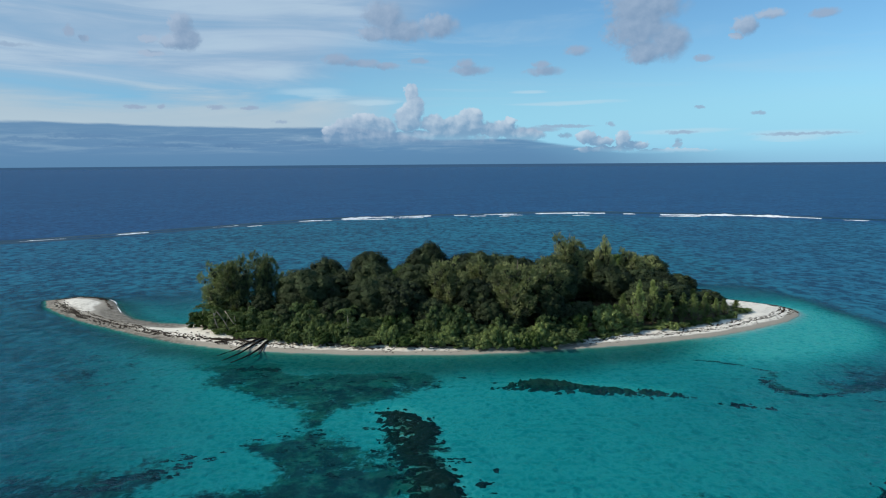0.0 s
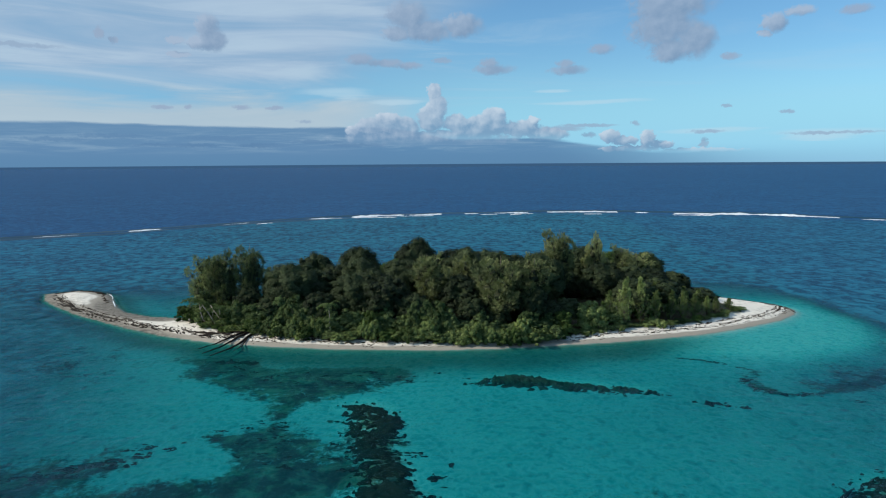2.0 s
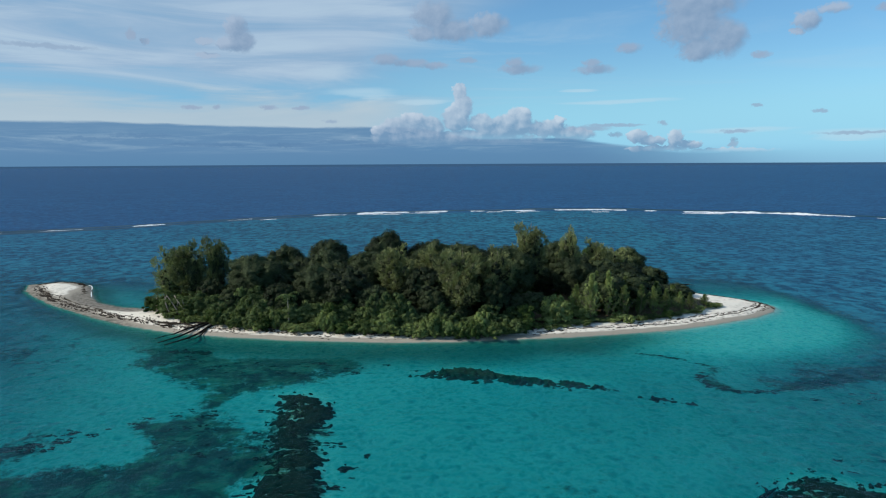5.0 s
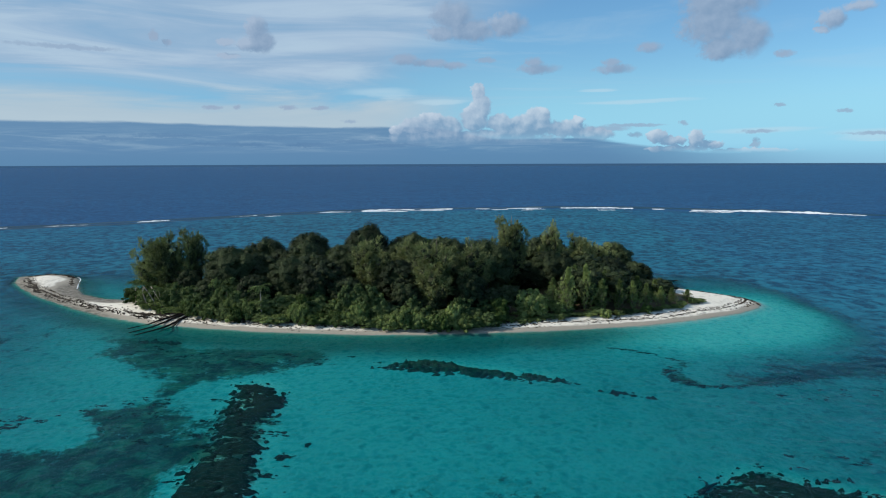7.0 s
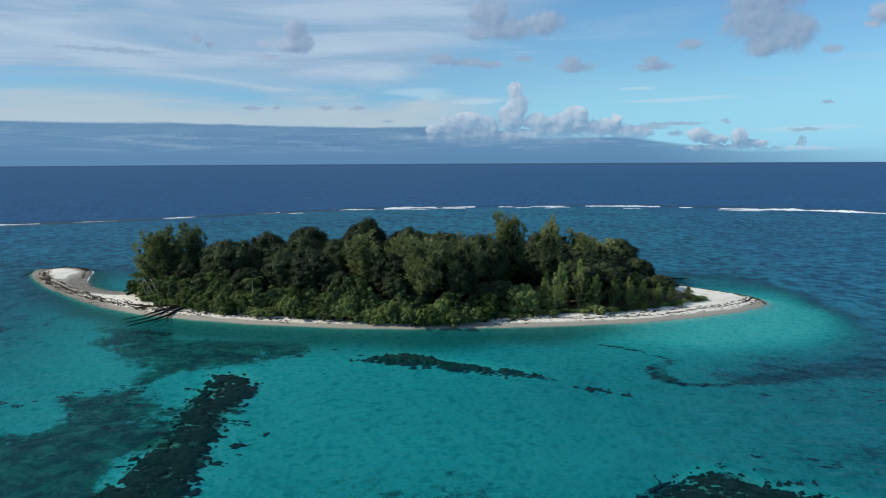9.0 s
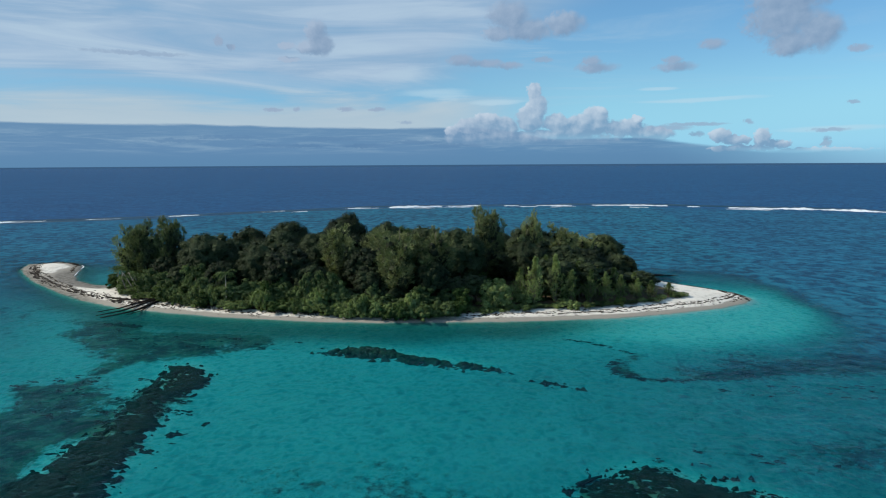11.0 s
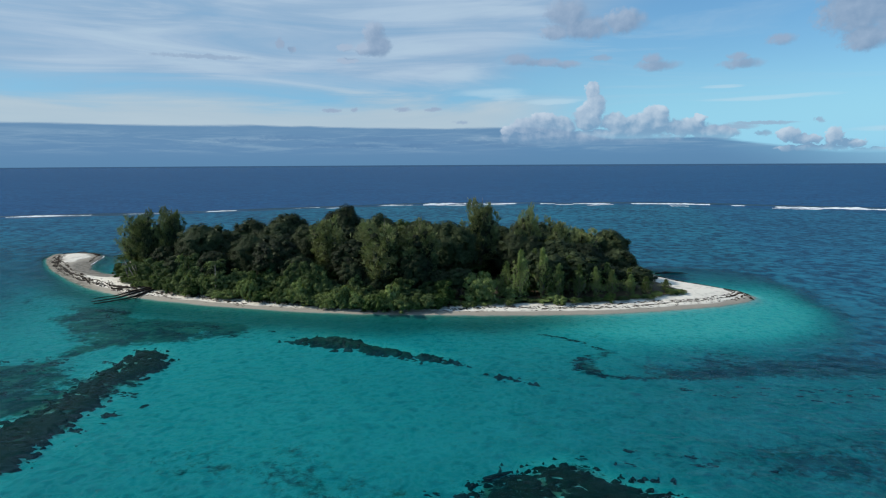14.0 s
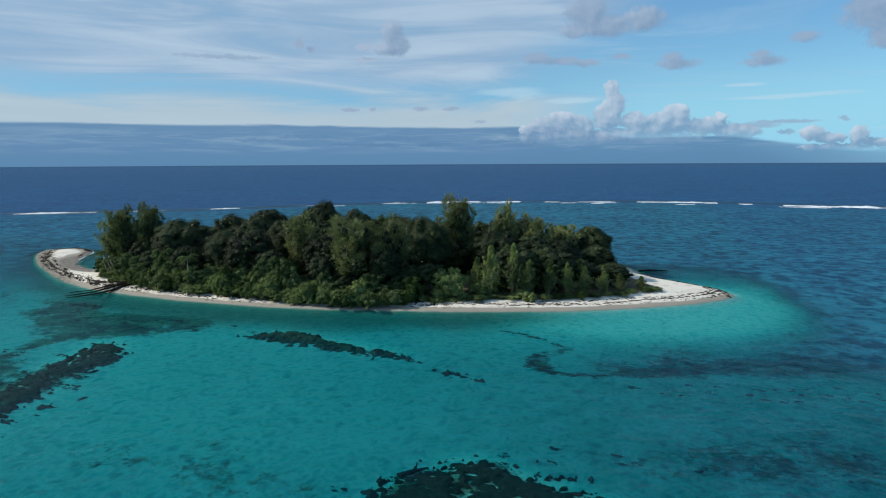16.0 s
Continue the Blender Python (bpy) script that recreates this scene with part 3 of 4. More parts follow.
tagged(sheet("ground", axis(-114, 112, 1.0, -700, 700), axis(52, 204, 1.0, -60, 800), land, GROUND,
             {"litter": lambda x, y: np.clip(0.2 - distance_to(x, y, WOODS) / 3.0, 0, 1), "weed": weed_field, "shore_mirror": shore_mirror_field}),
       "pale coral sand island and lagoon floor with patches of weed", "sand island", kind="structure")
tagged(sheet("water", axis(-120, 130, 1.25, -4900, 4900, 1.10), axis(40, 210, 1.25, -4900, 4900, 1.10), lambda x, y: 0 * x, WATER, {"depth": water_depth}),
       "clear turquoise lagoon turning deep blue beyond the reef", "sea", kind="structure")


# ---------------------------------------------------------------- building blocks
def mesh_of(name, verts, faces, mat, smooth_faces=False):
    me = bpy.data.meshes.new(name)
    me.from_pydata(np.asarray(verts).tolist(), [], np.asarray(faces).tolist() if isinstance(faces, np.ndarray) else faces)
    if smooth_faces:
        me.polygons.foreach_set("use_smooth", [True] * len(me.polygons))
    me.materials.append(mat)
    return me


def part(name, me, parent, label=""):
    ob = new(name, me)
    ob.parent = parent
    return tagged(ob, label)


def tube(points, radii, sides=7):
    pts = np.array(points, float)
    verts, faces = [], []
    for i, (q, r) in enumerate(zip(pts, radii)):
        d = pts[min(i + 1, len(pts) - 1)] - pts[max(i - 1, 0)]
        d = d / (np.linalg.norm(d) + 1e-9)
        a = np.cross(d, (0.31, 0.95, 0.05) if abs(d[1]) < 0.9 else (1, 0, 0))
        a /= np.linalg.norm(a)
        b = np.cross(d, a)
        for k in range(sides):
            w = 2 * math.pi * k / sides
            verts.append(q + r * (math.cos(w) * a + math.sin(w) * b))
    for i in range(len(pts) - 1):
        for k in range(sides):
            k2 = (k + 1) % sides
            faces.append((i * sides + k, i * sides + k2, (i + 1) * sides + k2, (i + 1) * sides + k))
    faces.append(tuple(range(sides))[::-1])
    faces.append(tuple((len(pts) - 1) * sides + k for k in range(sides)))
    return verts, faces


def unit(v):
    return v / (np.linalg.norm(v, axis=-1, keepdims=True) + 1e-9)


def leaves(rng, centres, normals, length, width):
    """A diamond-shaped leaf at each centre."""
    n = len(centres)
    t = unit(np.cross(normals, rng.normal(size=(n, 3))))
    b = unit(np.cross(normals, t))
    l = (length * rng.uniform(0.7, 1.25, n))[:, None] * 0.5
    w = (width * rng.uniform(0.7, 1.25, n))[:, None] * 0.5
    v = np.stack([centres - t * l, centres + b * w + normals * w * 0.3, centres + t * l, centres - b * w + normals * w * 0.3], 1).reshape(-1, 3)
    return v, np.arange(4 * n).reshape(-1, 4)


def blades(rng, starts, ways, length, width):
    """A long narrow spray from each start."""
    n = len(starts)
    side = unit(np.cross(ways, rng.normal(size=(n, 3))))
    l = (length * rng.uniform(0.6, 1.3, n))[:, None]
    w = (width * rng.uniform(0.7, 1.3, n))[:, None] * 0.5
    v = np.stack([starts - side * w * 0.6, starts + ways * l * 0.55 - side * w, starts + ways * l, starts + ways * l * 0.55 + side * w], 1).reshape(-1, 3)
    return v, np.arange(4 * n).reshape(-1, 4)


def lump(rng, centre, size, seed, fineness=3):
    """A small uneven mass of inner foliage."""
    bm = bmesh.new()
    bmesh.ops.create_icosphere(bm, subdivisions=fineness, radius=1.0)
    out = []
    for v in bm.verts:
        k = 0.78 + 0.5 * noise.noise(v.co * 2.1 + Vector((seed, seed * 2, 0)))
        out.append((centre[0] + v.co.x * size[0] * k, centre[1] + v.co.y * size[1] * k, centre[2] + v.co.z * size[2] * k))
    faces = [[v.index for v in f.verts] for f in bm.faces]
    bm.free()
    return np.array(out), np.array(faces)


def joined(pieces):
    verts, faces, at = [], [], 0
    for v, f in pieces:
        verts.append(np.asarray(v, float))
        faces += [tuple(int(i) + at for i in face) for face in f]
        at += len(v)
    return np.vstack(verts), faces


def empty(name):
    ob = new(name)
    ob.empty_display_size = 0.5
    return ob


def broadleaf_tree(seed, mat, height=14.0, radius=6.0, clumps=110, per=130, leaf=0.36):
    """A round-headed tree, 14 m high."""
    rng = np.random.default_rng(seed)
    tree = empty("broadleaf_tree")
    base = height * 0.16
    mid, half = (height + base) / 2, (height - base) / 2
    top = np.array([rng.normal() * 0.4, rng.normal() * 0.4, height * 0.55])
    v, f = tube([(0, 0, -0.4), (0.1, 0, height * 0.15), top * (0.6, 0.6, 0.6), top], [0.42, 0.34, 0.26, 0.16])
    part("trunk", mesh_of("trunk", v, f, BARK, True), tree)
    for k in range(5):
        w = 2 * math.pi * (k + rng.uniform(-0.2, 0.2)) / 5
        start = top * rng.uniform(0.5, 0.9)
        end = np.array([math.cos(w) * radius * 0.7, math.sin(w) * radius * 0.7, height * rng.uniform(0.55, 0.8)])
        v, f = tube([start, (start + end) / 2 + (0, 0, 0.6), end], [0.17, 0.11, 0.05], 5)
        part("limb", mesh_of("limb", v, f, BARK, True), tree)
    pieces = [lump(rng, (0, 0, mid + 0.3), (radius * 0.80, radius * 0.80, half * 0.83), seed)]
    for k in range(clumps):
        zz = 1 - 1.75 * (k + 0.5) / clumps
        w = k * 2.399963 + rng.uniform(-0.4, 0.4)
        rr = math.sqrt(max(0, 1 - zz * zz))
        d = np.array([rr * math.cos(w), rr * math.sin(w), zz])
        c = d * np.array([radius, radius, half]) * (0.86 + 0.20 * noise.noise(Vector(d * 1.6) + Vector((seed, 0, 0)))) * rng.uniform(0.88, 1.06) + (0, 0, mid)
        size = rng.uniform(0.17, 0.27) * radius
        q = unit(rng.normal(size=(per, 3)) + d * 0.9 + (0, 0, 0.35))
        pos = c + q * size * rng.uniform(0.78, 1.22, (per, 1)) * (1, 1, 0.78)
        pieces.append(lump(rng, c, (size * 0.86, size * 0.86, size * 0.66), seed + k * 0.37, 2))
        pieces.append(leaves(rng, pos, unit(q + d * 0.5 + rng.normal(size=(per, 3)) * 0.34 + (0, 0, 0.2)), leaf, leaf * 0.55))
    v, f = joined(pieces)
    part("crown", mesh_of("crown", v, f, mat), tree)
    return tree


def needle_tree(seed, mat, height=17.0, radius=4.2, plumes=19, low=0.12, cone=False, name="casuarina_tree", tips=44, per=14, blade=(0.80, 0.12)):
    """A feathery she-oak: upswept plumes of fine sprays round one or two leaders."""
    rng = np.random.default_rng(seed)
    tree = empty(name)
    lean = rng.normal(size=2) * height * 0.025
    trunk = [np.array([0, 0, -0.4]), np.array([lean[0] * 0.4, lean[1] * 0.4, height * 0.35]), np.array([lean[0], lean[1], height * 0.7]), np.array([lean[0] * 1.2, lean[1] * 1.2, height * 0.96])]
    v, f = tube(trunk, [0.022 * height, 0.017 * height, 0.010 * height, 0.02])
    part("trunk", mesh_of("trunk", v, f, BARK, True), tree)
    pieces, inner = [], []

    def spray(hub, end, girth, tufts):
        """A plume of sprays round a bough."""
        way = unit(end - hub)
        s = rng.uniform(0.22, 1.0, tufts)
        fat = girth * (0.25 + np.sin(math.pi * np.clip(s, 0, 0.97)) ** 0.8)
        off = unit(rng.normal(size=(tufts, 3))) * (fat * rng.uniform(0.55, 1.05, tufts))[:, None]
        # dark-coloured cores stand in for shade in the gaps between plumes
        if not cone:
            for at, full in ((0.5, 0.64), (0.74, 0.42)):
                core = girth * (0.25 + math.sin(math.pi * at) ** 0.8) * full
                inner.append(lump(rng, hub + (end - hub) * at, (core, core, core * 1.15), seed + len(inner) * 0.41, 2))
        hubs = hub + (end - hub) * s[:, None] + off
        starts = np.repeat(hubs, per, 0) + rng.normal(size=(tufts * per, 3)) * (0.09 if cone else 0.20)
        ways = unit(way * 0.55 + (0, 0, 0.25) + np.repeat(unit(off), per, 0) * 0.75 + rng.normal(size=(tufts * per, 3)) * 0.42)
        pieces.append(blades(rng, starts, ways, blade[0], blade[1]))

    def bough(h, w, reach, rise, girth, tufts):
        hub = np.array([lean[0] * h / height * 1.2, lean[1] * h / height * 1.2, h])
        end = hub + np.array([math.cos(w) * reach, math.sin(w) * reach, rise])
        if reach > 0.3 * radius and h < 0.6 * height:
            lv, lf = tube([hub, (hub + end) / 2 + (0, 0, -0.15), hub + (end - hub) * 0.9], [0.007 * height, 0.005 * height, 0.02], 5)
            part("limb", mesh_of("limb", lv, lf, BARK, True), tree)
        spray(hub, end, girth, tufts)

    if cone:
        for k in range(plumes):
            u = (k + rng.uniform(0, 1)) / plumes
            reach = radius * 1.25 * (1.0 - u ** 1.3) * rng.uniform(0.45, 1.35) + 0.05
            bough(height * (low + (0.90 - low) * u), k * 2.399963, reach, reach * rng.uniform(0.7, 1.3) + 0.45, 0.05 + 0.09 * reach, tips)
    else:
        for k in range(plumes):
            zz = 1 - 1.62 * (k + 0.5) / plumes
            rr = math.sqrt(max(0, 1 - abs(zz) ** 2.6))
            w = k * 2.399963 + rng.uniform(-0.5, 0.5)
            grow = rng.uniform(0.62, 1.12)
            reach = radius * rr ** 0.85 * grow + 0.2
            tip = height * (0.60 + 0.40 * zz * grow)
            h = max(0.10 * height, tip - reach * rng.uniform(0.7, 1.1) - 0.16 * height)
            bough(h, w, reach, tip - h, 0.078 * height * rng.uniform(0.75, 1.2), tips)
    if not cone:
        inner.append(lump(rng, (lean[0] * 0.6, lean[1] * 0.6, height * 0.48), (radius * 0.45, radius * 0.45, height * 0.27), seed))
        part("inner_crown", mesh_of("inner_crown", *joined(inner), INNER_SHADE), tree, "lumps inside the crown, coloured dark for the shade between plumes")
    v, f = joined(pieces)
    part("crown", mesh_of("crown", v, f, mat), tree)
    return tree


def shrub(seed, mat, height=4.0, radius=3.0, clumps=34, per=64, leaf=0.44):
    """A beach shrub with leaves down to the sand."""
    rng = np.random.default_rng(seed)
    bush = empty("shrub")
    for k in range(3):
        w = 2.1 * k + rng.uniform(0, 1)
        v, f = tube([(0.1 * k, 0, -0.2), (math.cos(w) * radius * 0.3, math.sin(w) * radius * 0.3, height * 0.35), (math.cos(w) * radius * 0.6, math.sin(w) * radius * 0.6, height * 0.7)], [0.10, 0.07, 0.03], 5)
        part("stem", mesh_of("stem", v, f, BARK, True), bush)
    pieces = [lump(rng, (0, 0, height * 0.42), (radius * 0.66, radius * 0.66, height * 0.42), seed)]
    for k in range(clumps):
        zz = 0.98 - 1.25 * (k + 0.5) / clumps
        w = k * 2.399963 + rng.uniform(-0.5, 0.5)
        rr = math.sqrt(max(0, 1 - zz * zz))
        d = unit(np.array([rr * math.cos(w), rr * math.sin(w), zz]) + rng.normal(size=3) * 0.22)
        c = d * np.array([radius, radius, height * 0.62]) * rng.uniform(0.60, 1.10) + (0, 0, height * 0.34)
        swell = rng.uniform(0.6, 1.5)
        q = unit(rng.normal(size=(per, 3)) + d * 0.8 + (0, 0, 0.4))
        pos = c + q * radius * swell * rng.uniform(0.15, 0.26, (per, 1)) * (1.15, 1.15, 0.75)
        pos[:, 2] = np.maximum(pos[:, 2], 0.06)
        core = radius * swell * 0.19
        pieces.append(lump(rng, (c[0], c[1], max(c[2], core * 0.5)), (core, core, core * 0.7), seed + k * 0.37, 2))
        pieces.append(leaves(rng, pos, unit(q + rng.normal(size=(per, 3)) * 0.5 + (0, 0, 0.4)), leaf, leaf * 0.55))
    v, f = joined(pieces)
    part("foliage", mesh_of("foliage", v, f, mat), bush)
    return bush


def palm(seed, height=7.0):
    rng = np.random.default_rng(seed)
    tree = empty("coconut_palm")
    top = np.array([0.9, -0.3, height])
    v, f = tube([(0, 0, -0.3), (0.15, 0, height * 0.3), (0.5, -0.15, height * 0.7), top], [0.20, 0.15, 0.13, 0.12], 8)
    part("trunk", mesh_of("trunk", v, f, PALE_BARK, True), tree)
    for k in range(15):
        w = 2.399963 * k + rng.uniform(-0.2, 0.2)
        out = np.array([math.cos(w), math.sin(w), 0])
        rise = rng.uniform(0.5, 1.7)
        rib = [top + out * s * 3.1 + np.array([0, 0, rise * 1.6 * s - 2.1 * s * s]) for s in np.linspace(0, 1, 7)]
        pieces = []
        side = np.cross(out, (0, 0, 1.0))
        for sgn in (-1, 1):
            at = np.linspace(0.08, 1, 22)
            c = np.array([[np.interp(a, np.linspace(0, 1, 7), [r[i] for r in rib]) for i in range(3)] for a in at])
            ways = unit(np.tile(side * sgn + out * 0.45 + (0, 0, -0.35), (22, 1)) + rng.normal(size=(22, 3)) * 0.12)
            pieces.append(blades(rng, c, ways, 0.85, 0.13))
        v, f = joined(pieces)
        frond = part("frond", mesh_of("frond", v, f, LEAF_FRESH), tree)
        part("midrib", mesh_of("midrib", *tube(rib, [0.05, 0.045, 0.04, 0.03, 0.025, 0.02, 0.01], 4), LEAF_MID), frond)
    return tree


# ---------------------------------------------------------------- the wood
def at_ground(x, y, turn=0.0, sx=1.0, sz=1.0, lean=0.0):
    return pose(x, y, ground_at(x, y), 0, lean, turn) @ Matrix.Diagonal((sx, sx, sz, 1))


used = {}


def plant(model, x, y, high, wide, turn=0.0, label=""):
    """Puts a copy of a model tree on the ground, its top so high over the sea and so wide; the model itself goes first."""
    tree, h, r = model
    m = at_ground(x, y, turn, wide / r, (high - ground_at(x, y)) / h)
    if tree.name in used:
        ob = copy_thing(tree, m)
        ob.matrix_basis = m
    else:
        used[tree.name] = True
        ob = tree
        ob.matrix_basis = m
    return tagged(ob, label) if label else ob


def model(tree, label, category, group):
    """A tree with its own height and spread, as they come out."""
    tagged(tree, label, category, group)
    zs, rs = [], []
    for piece in tree.children:
        co = np.empty(len(piece.data.vertices) * 3)
        piece.data.vertices.foreach_get("co", co)
        co = co.reshape(-1, 3)
        zs.append(np.percentile(co[:, 2], 99.6))
        rs.append(np.percentile(np.hypot(co[:, 0], co[:, 1]), 95))
    return tree, max(zs), max(rs)


DARK = [model(broadleaf_tree(s, LEAF_DARK), "dark green broadleaf tree with a dense rounded crown", "tree", "broadleaf trees of the island") for s in (3, 4, 5)]
FAR = [model(broadleaf_tree(s, LEAF_DARK, clumps=80, per=48, leaf=0.50), "dark green broadleaf tree standing deep in the wood", "tree", "broadleaf trees of the island") for s in (6, 7)]
# dark leaves here carry the shade under the overhanging crowns
SMALL = [model(broadleaf_tree(s, LEAF_DARK, 8.0, 3.4, 60, 70, 0.36), "small broadleaf tree at the wood edge, its green darkened for shade", "tree", "small trees at the wood edge") for s in (14, 15)]
MID = [model(broadleaf_tree(s, LEAF_MID, clumps=95), "mid-green broadleaf tree with loose leafy crown", "tree", "broadleaf trees of the island") for s in (8, 9)]
FEATHER = [model(needle_tree(s, NEEDLE), "tall feathery casuarina with olive green needle sprays", "tree", "casuarinas of the island") for s in (11, 12, 13)]
YOUNG = [model(needle_tree(s, NEEDLE_YOUNG, 9.0, 1.9, 54, 0.0, True, "young_casuarina", 9, 9, (0.52, 0.10)), "young pointed casuarina with light green sprays behind the beach", "tree", "young casuarinas") for s in (21, 22, 23)]
BRIGHT = [model(shrub(s, LEAF_BRIGHT), "bright green broad-leaved shrub at the top of the beach", "shrub", "beach shrubs") for s in (31, 32, 33)]
TALL = [model(shrub(s, LEAF_FRESH, 7.0, 2.8, 64, 60, 0.42), "tall leafy green shrub overhung by the wood", "shrub", "wood edge shrubs") for s in (61, 62, 63)]
DULL = [model(shrub(s, LEAF_MID, 5.0, 3.0, 40), "green leafy shrub at the edge of the wood", "shrub", "wood edge shrubs") for s in (41, 42)]
PALM = model(palm(51), "small coconut palm with arching green fronds", "palm", "coconut palms")

rng = np.random.default_rng(77)
CROWNS = []
for kind, i, x, y, high, wide in (
        (FEATHER, 0, -38.0, 142.5, 18.6, 3.6), (FEATHER, 1, -43.5, 141.0, 17.3, 4.2), (FEATHER, 2, -48.5, 142.0, 15.6, 4.4), (FEATHER, 1, -46.0, 147.0, 13.5, 4.0),
        (FEATHER, 0, -34.0, 146.0, 13.5, 2.4), (DARK, 0, -27.0, 140.5, 14.6, 7.4), (DARK, 1, -31.5, 148.0, 12.0, 6.0), (DARK, 2, -15.5, 158.5, 15.8, 6.6),
        (DARK, 0, -12.5, 138.0, 12.8, 6.2), (DARK, 1, -1.5, 159.5, 18.0, 6.4), (DARK, 2, -3.0, 147.0, 14.5, 6.6), (FEATHER, 2, 4.5, 141.5, 16.6, 5.2),
        (DARK, 0, 11.5, 151.0, 16.8, 5.6), (FEATHER, 1, 12.0, 146.0, 15.6, 4.4), (FEATHER, 0, 18.5, 135.5, 17.2, 5.4), (FEATHER, 2, 25.5, 139.0, 16.4, 5.6),
        (FEATHER, 0, 33.4, 158.8, 20.4, 4.8), (DARK, 1, 29.0, 150.0, 15.6, 6.6), (FEATHER, 2, 43.7, 164.3, 18.2, 3.4),
        (FEATHER, 1, 50.8, 163.8, 15.4, 4.2), (DARK, 0, 44.0, 154.0, 12.6, 6.0), (FEATHER, 0, 56.0, 170.0, 13.0, 4.0), (DARK, 1, 61.5, 183.0, 11.4, 5.6),
        (DARK, 2, 57.0, 160.0, 10.4, 5.6), (DARK, 0, 64.0, 166.0, 8.6, 5.0), (SMALL, 0, -19.5, 133.5, 9.6, 4.0), (SMALL, 1, 1.0, 133.0, 9.4, 4.0),
        (SMALL, 0, 13.0, 133.5, 8.6, 3.6), (SMALL, 1, 30.0, 137.5, 7.0, 3.6), (SMALL, 0, -31.0, 136.0, 8.0, 4.0), (DARK, 1, 20.0, 160.0, 14.5, 6.2), (DARK, 2, 8.0, 162.0, 14.8, 6.0)):
    plant(kind[i], x, y, high, wide * 0.90, rng.uniform(0, 360))
    CROWNS.append((x, y, wide))

# undergrowth in the shade
for k in range(60):
    x, y = rng.uniform(-44, 66), rng.uniform(136, 182)
    if not (30 < x < 44 and y < 154) and float(distance_to(np.array([x]), np.array([y]), WOODS)[0]) < -6.0:
        plant(DULL[k % 2], x, y, rng.uniform(4.5, 7.0) * (1.0 if x < 45 else 0.8), rng.uniform(3.0, 4.2), rng.uniform(0, 360), "green leafy shrub in the shade of the wood")

# the rest of the wood behind
for k in range(900):
    x, y = rng.uniform(-52, 78), rng.uniform(128, 194)
    if len(CROWNS) > 78:
        break
    if (30 < x < 44 and y < 156) or float(distance_to(np.array([x]), np.array([y]), WOODS)[0]) > -5.5 or any(math.hypot(x - a, y - b) < 6.3 for a, b, r in CROWNS):
        continue
    edge = 0.72 if 34 < x < 41 else 1.0 if x < 40 else max(0.45, 1.0 - (x - 40) / 55)
    plant(FAR[k % 2] if k % 7 else MID[k % 2], x, y, rng.uniform(11.5, 15.0) * edge, rng.uniform(4.6, 6.2) * (0.6 + 0.4 * edge), rng.uniform(0, 360))
    CROWNS.append((x, y, 5))

for x, y, high, wide, i in ((46.0, 139.8, 10.9, 2.0, 0), (50.3, 142.6, 11.0, 2.0, 1), (53.4, 142.0, 8.2, 1.8, 2), (57.2, 143.8, 8.0, 1.7, 0), (60.6, 145.6, 7.4, 1.6, 1),
                            (63.6, 147.2, 6.6, 1.6, 2), (67.0, 149.2, 5.6, 1.5, 0), (59.0, 150.5, 8.0, 1.8, 2), (55.0, 148.0, 9.0, 1.9, 1), (70.0, 152.0, 4.8, 1.5, 1),
                            (74.0, 155.0, 4.0, 1.4, 2), (66.5, 154.5, 6.0, 1.7, 0), (70.5, 159.0, 5.0, 1.7, 2), (48.2, 146.0, 10.4, 2.1, 2), (43.0, 141.5, 8.4, 1.8, 1), (62.0, 151.5, 7.4, 1.8, 0)):
    plant(YOUNG[i], x, y, high * 1.03, wide * 1.15, rng.uniform(0, 360))

# shrubs all along the top of the beach
front = [(-50, 139.5), (-44, 135.0), (-35, 132.4), (-25, 129.6), (-13, 128.2), (0, 127.8), (13, 126.8), (21, 127.6), (28, 129.6), (34, 133.2), (43, 137.5), (54, 140.6), (64, 145.4), (74, 153), (78, 157)]
fx, fy = [q[0] for q in front], [q[1] for q in front]
x, k = -46.0, 0
while x < 78:
    y = float(np.interp(x, fx, fy))
    low = 1.0 if -36 < x < 33 else 0.45
    tall = (0.40 + 1.15 * (0.5 + 0.5 * math.sin(x * 0.42 + 1.0) * math.sin(x * 0.19 + 0.5))) * rng.uniform(0.75, 1.25)
    any_shrub = BRIGHT + TALL[:1] + DULL[:1]
    plant(any_shrub[int(rng.integers(0, 5))] if k % 4 else BRIGHT[k % 3], x, y - 0.2 + rng.uniform(-0.8, 1.0), 1.0 + rng.uniform(1.8, 3.6) * low * tall, rng.uniform(1.5, 2.5) * (0.6 + 0.4 * low), rng.uniform(0, 360))
    if -44 < x < 46 and k % 5 in (0, 2):
        plant(any_shrub[int(rng.integers(0, 5))], x + rng.uniform(-1, 1), y + 2.6 + rng.uniform(-0.5, 0.6), 1.2 + rng.uniform(2.6, 4.8) * (0.6 + 0.4 * low) * tall, rng.uniform(2.2, 3.2), rng.uniform(0, 360))
    if -40 < x < 36 and k % 4 == 0:
        plant(SMALL[k % 2], x + rng.uniform(-1, 1), y + 6.0 + rng.uniform(-0.8, 0.8), 1.3 + rng.uniform(5.6, 8.2) * tall, rng.uniform(2.6, 3.6), rng.uniform(0, 360))
    x += rng.uniform(1.7, 2.9)
    k += 1
plant(BRIGHT[0], 38.4, 137.6, 6.6, 3.6, 40)
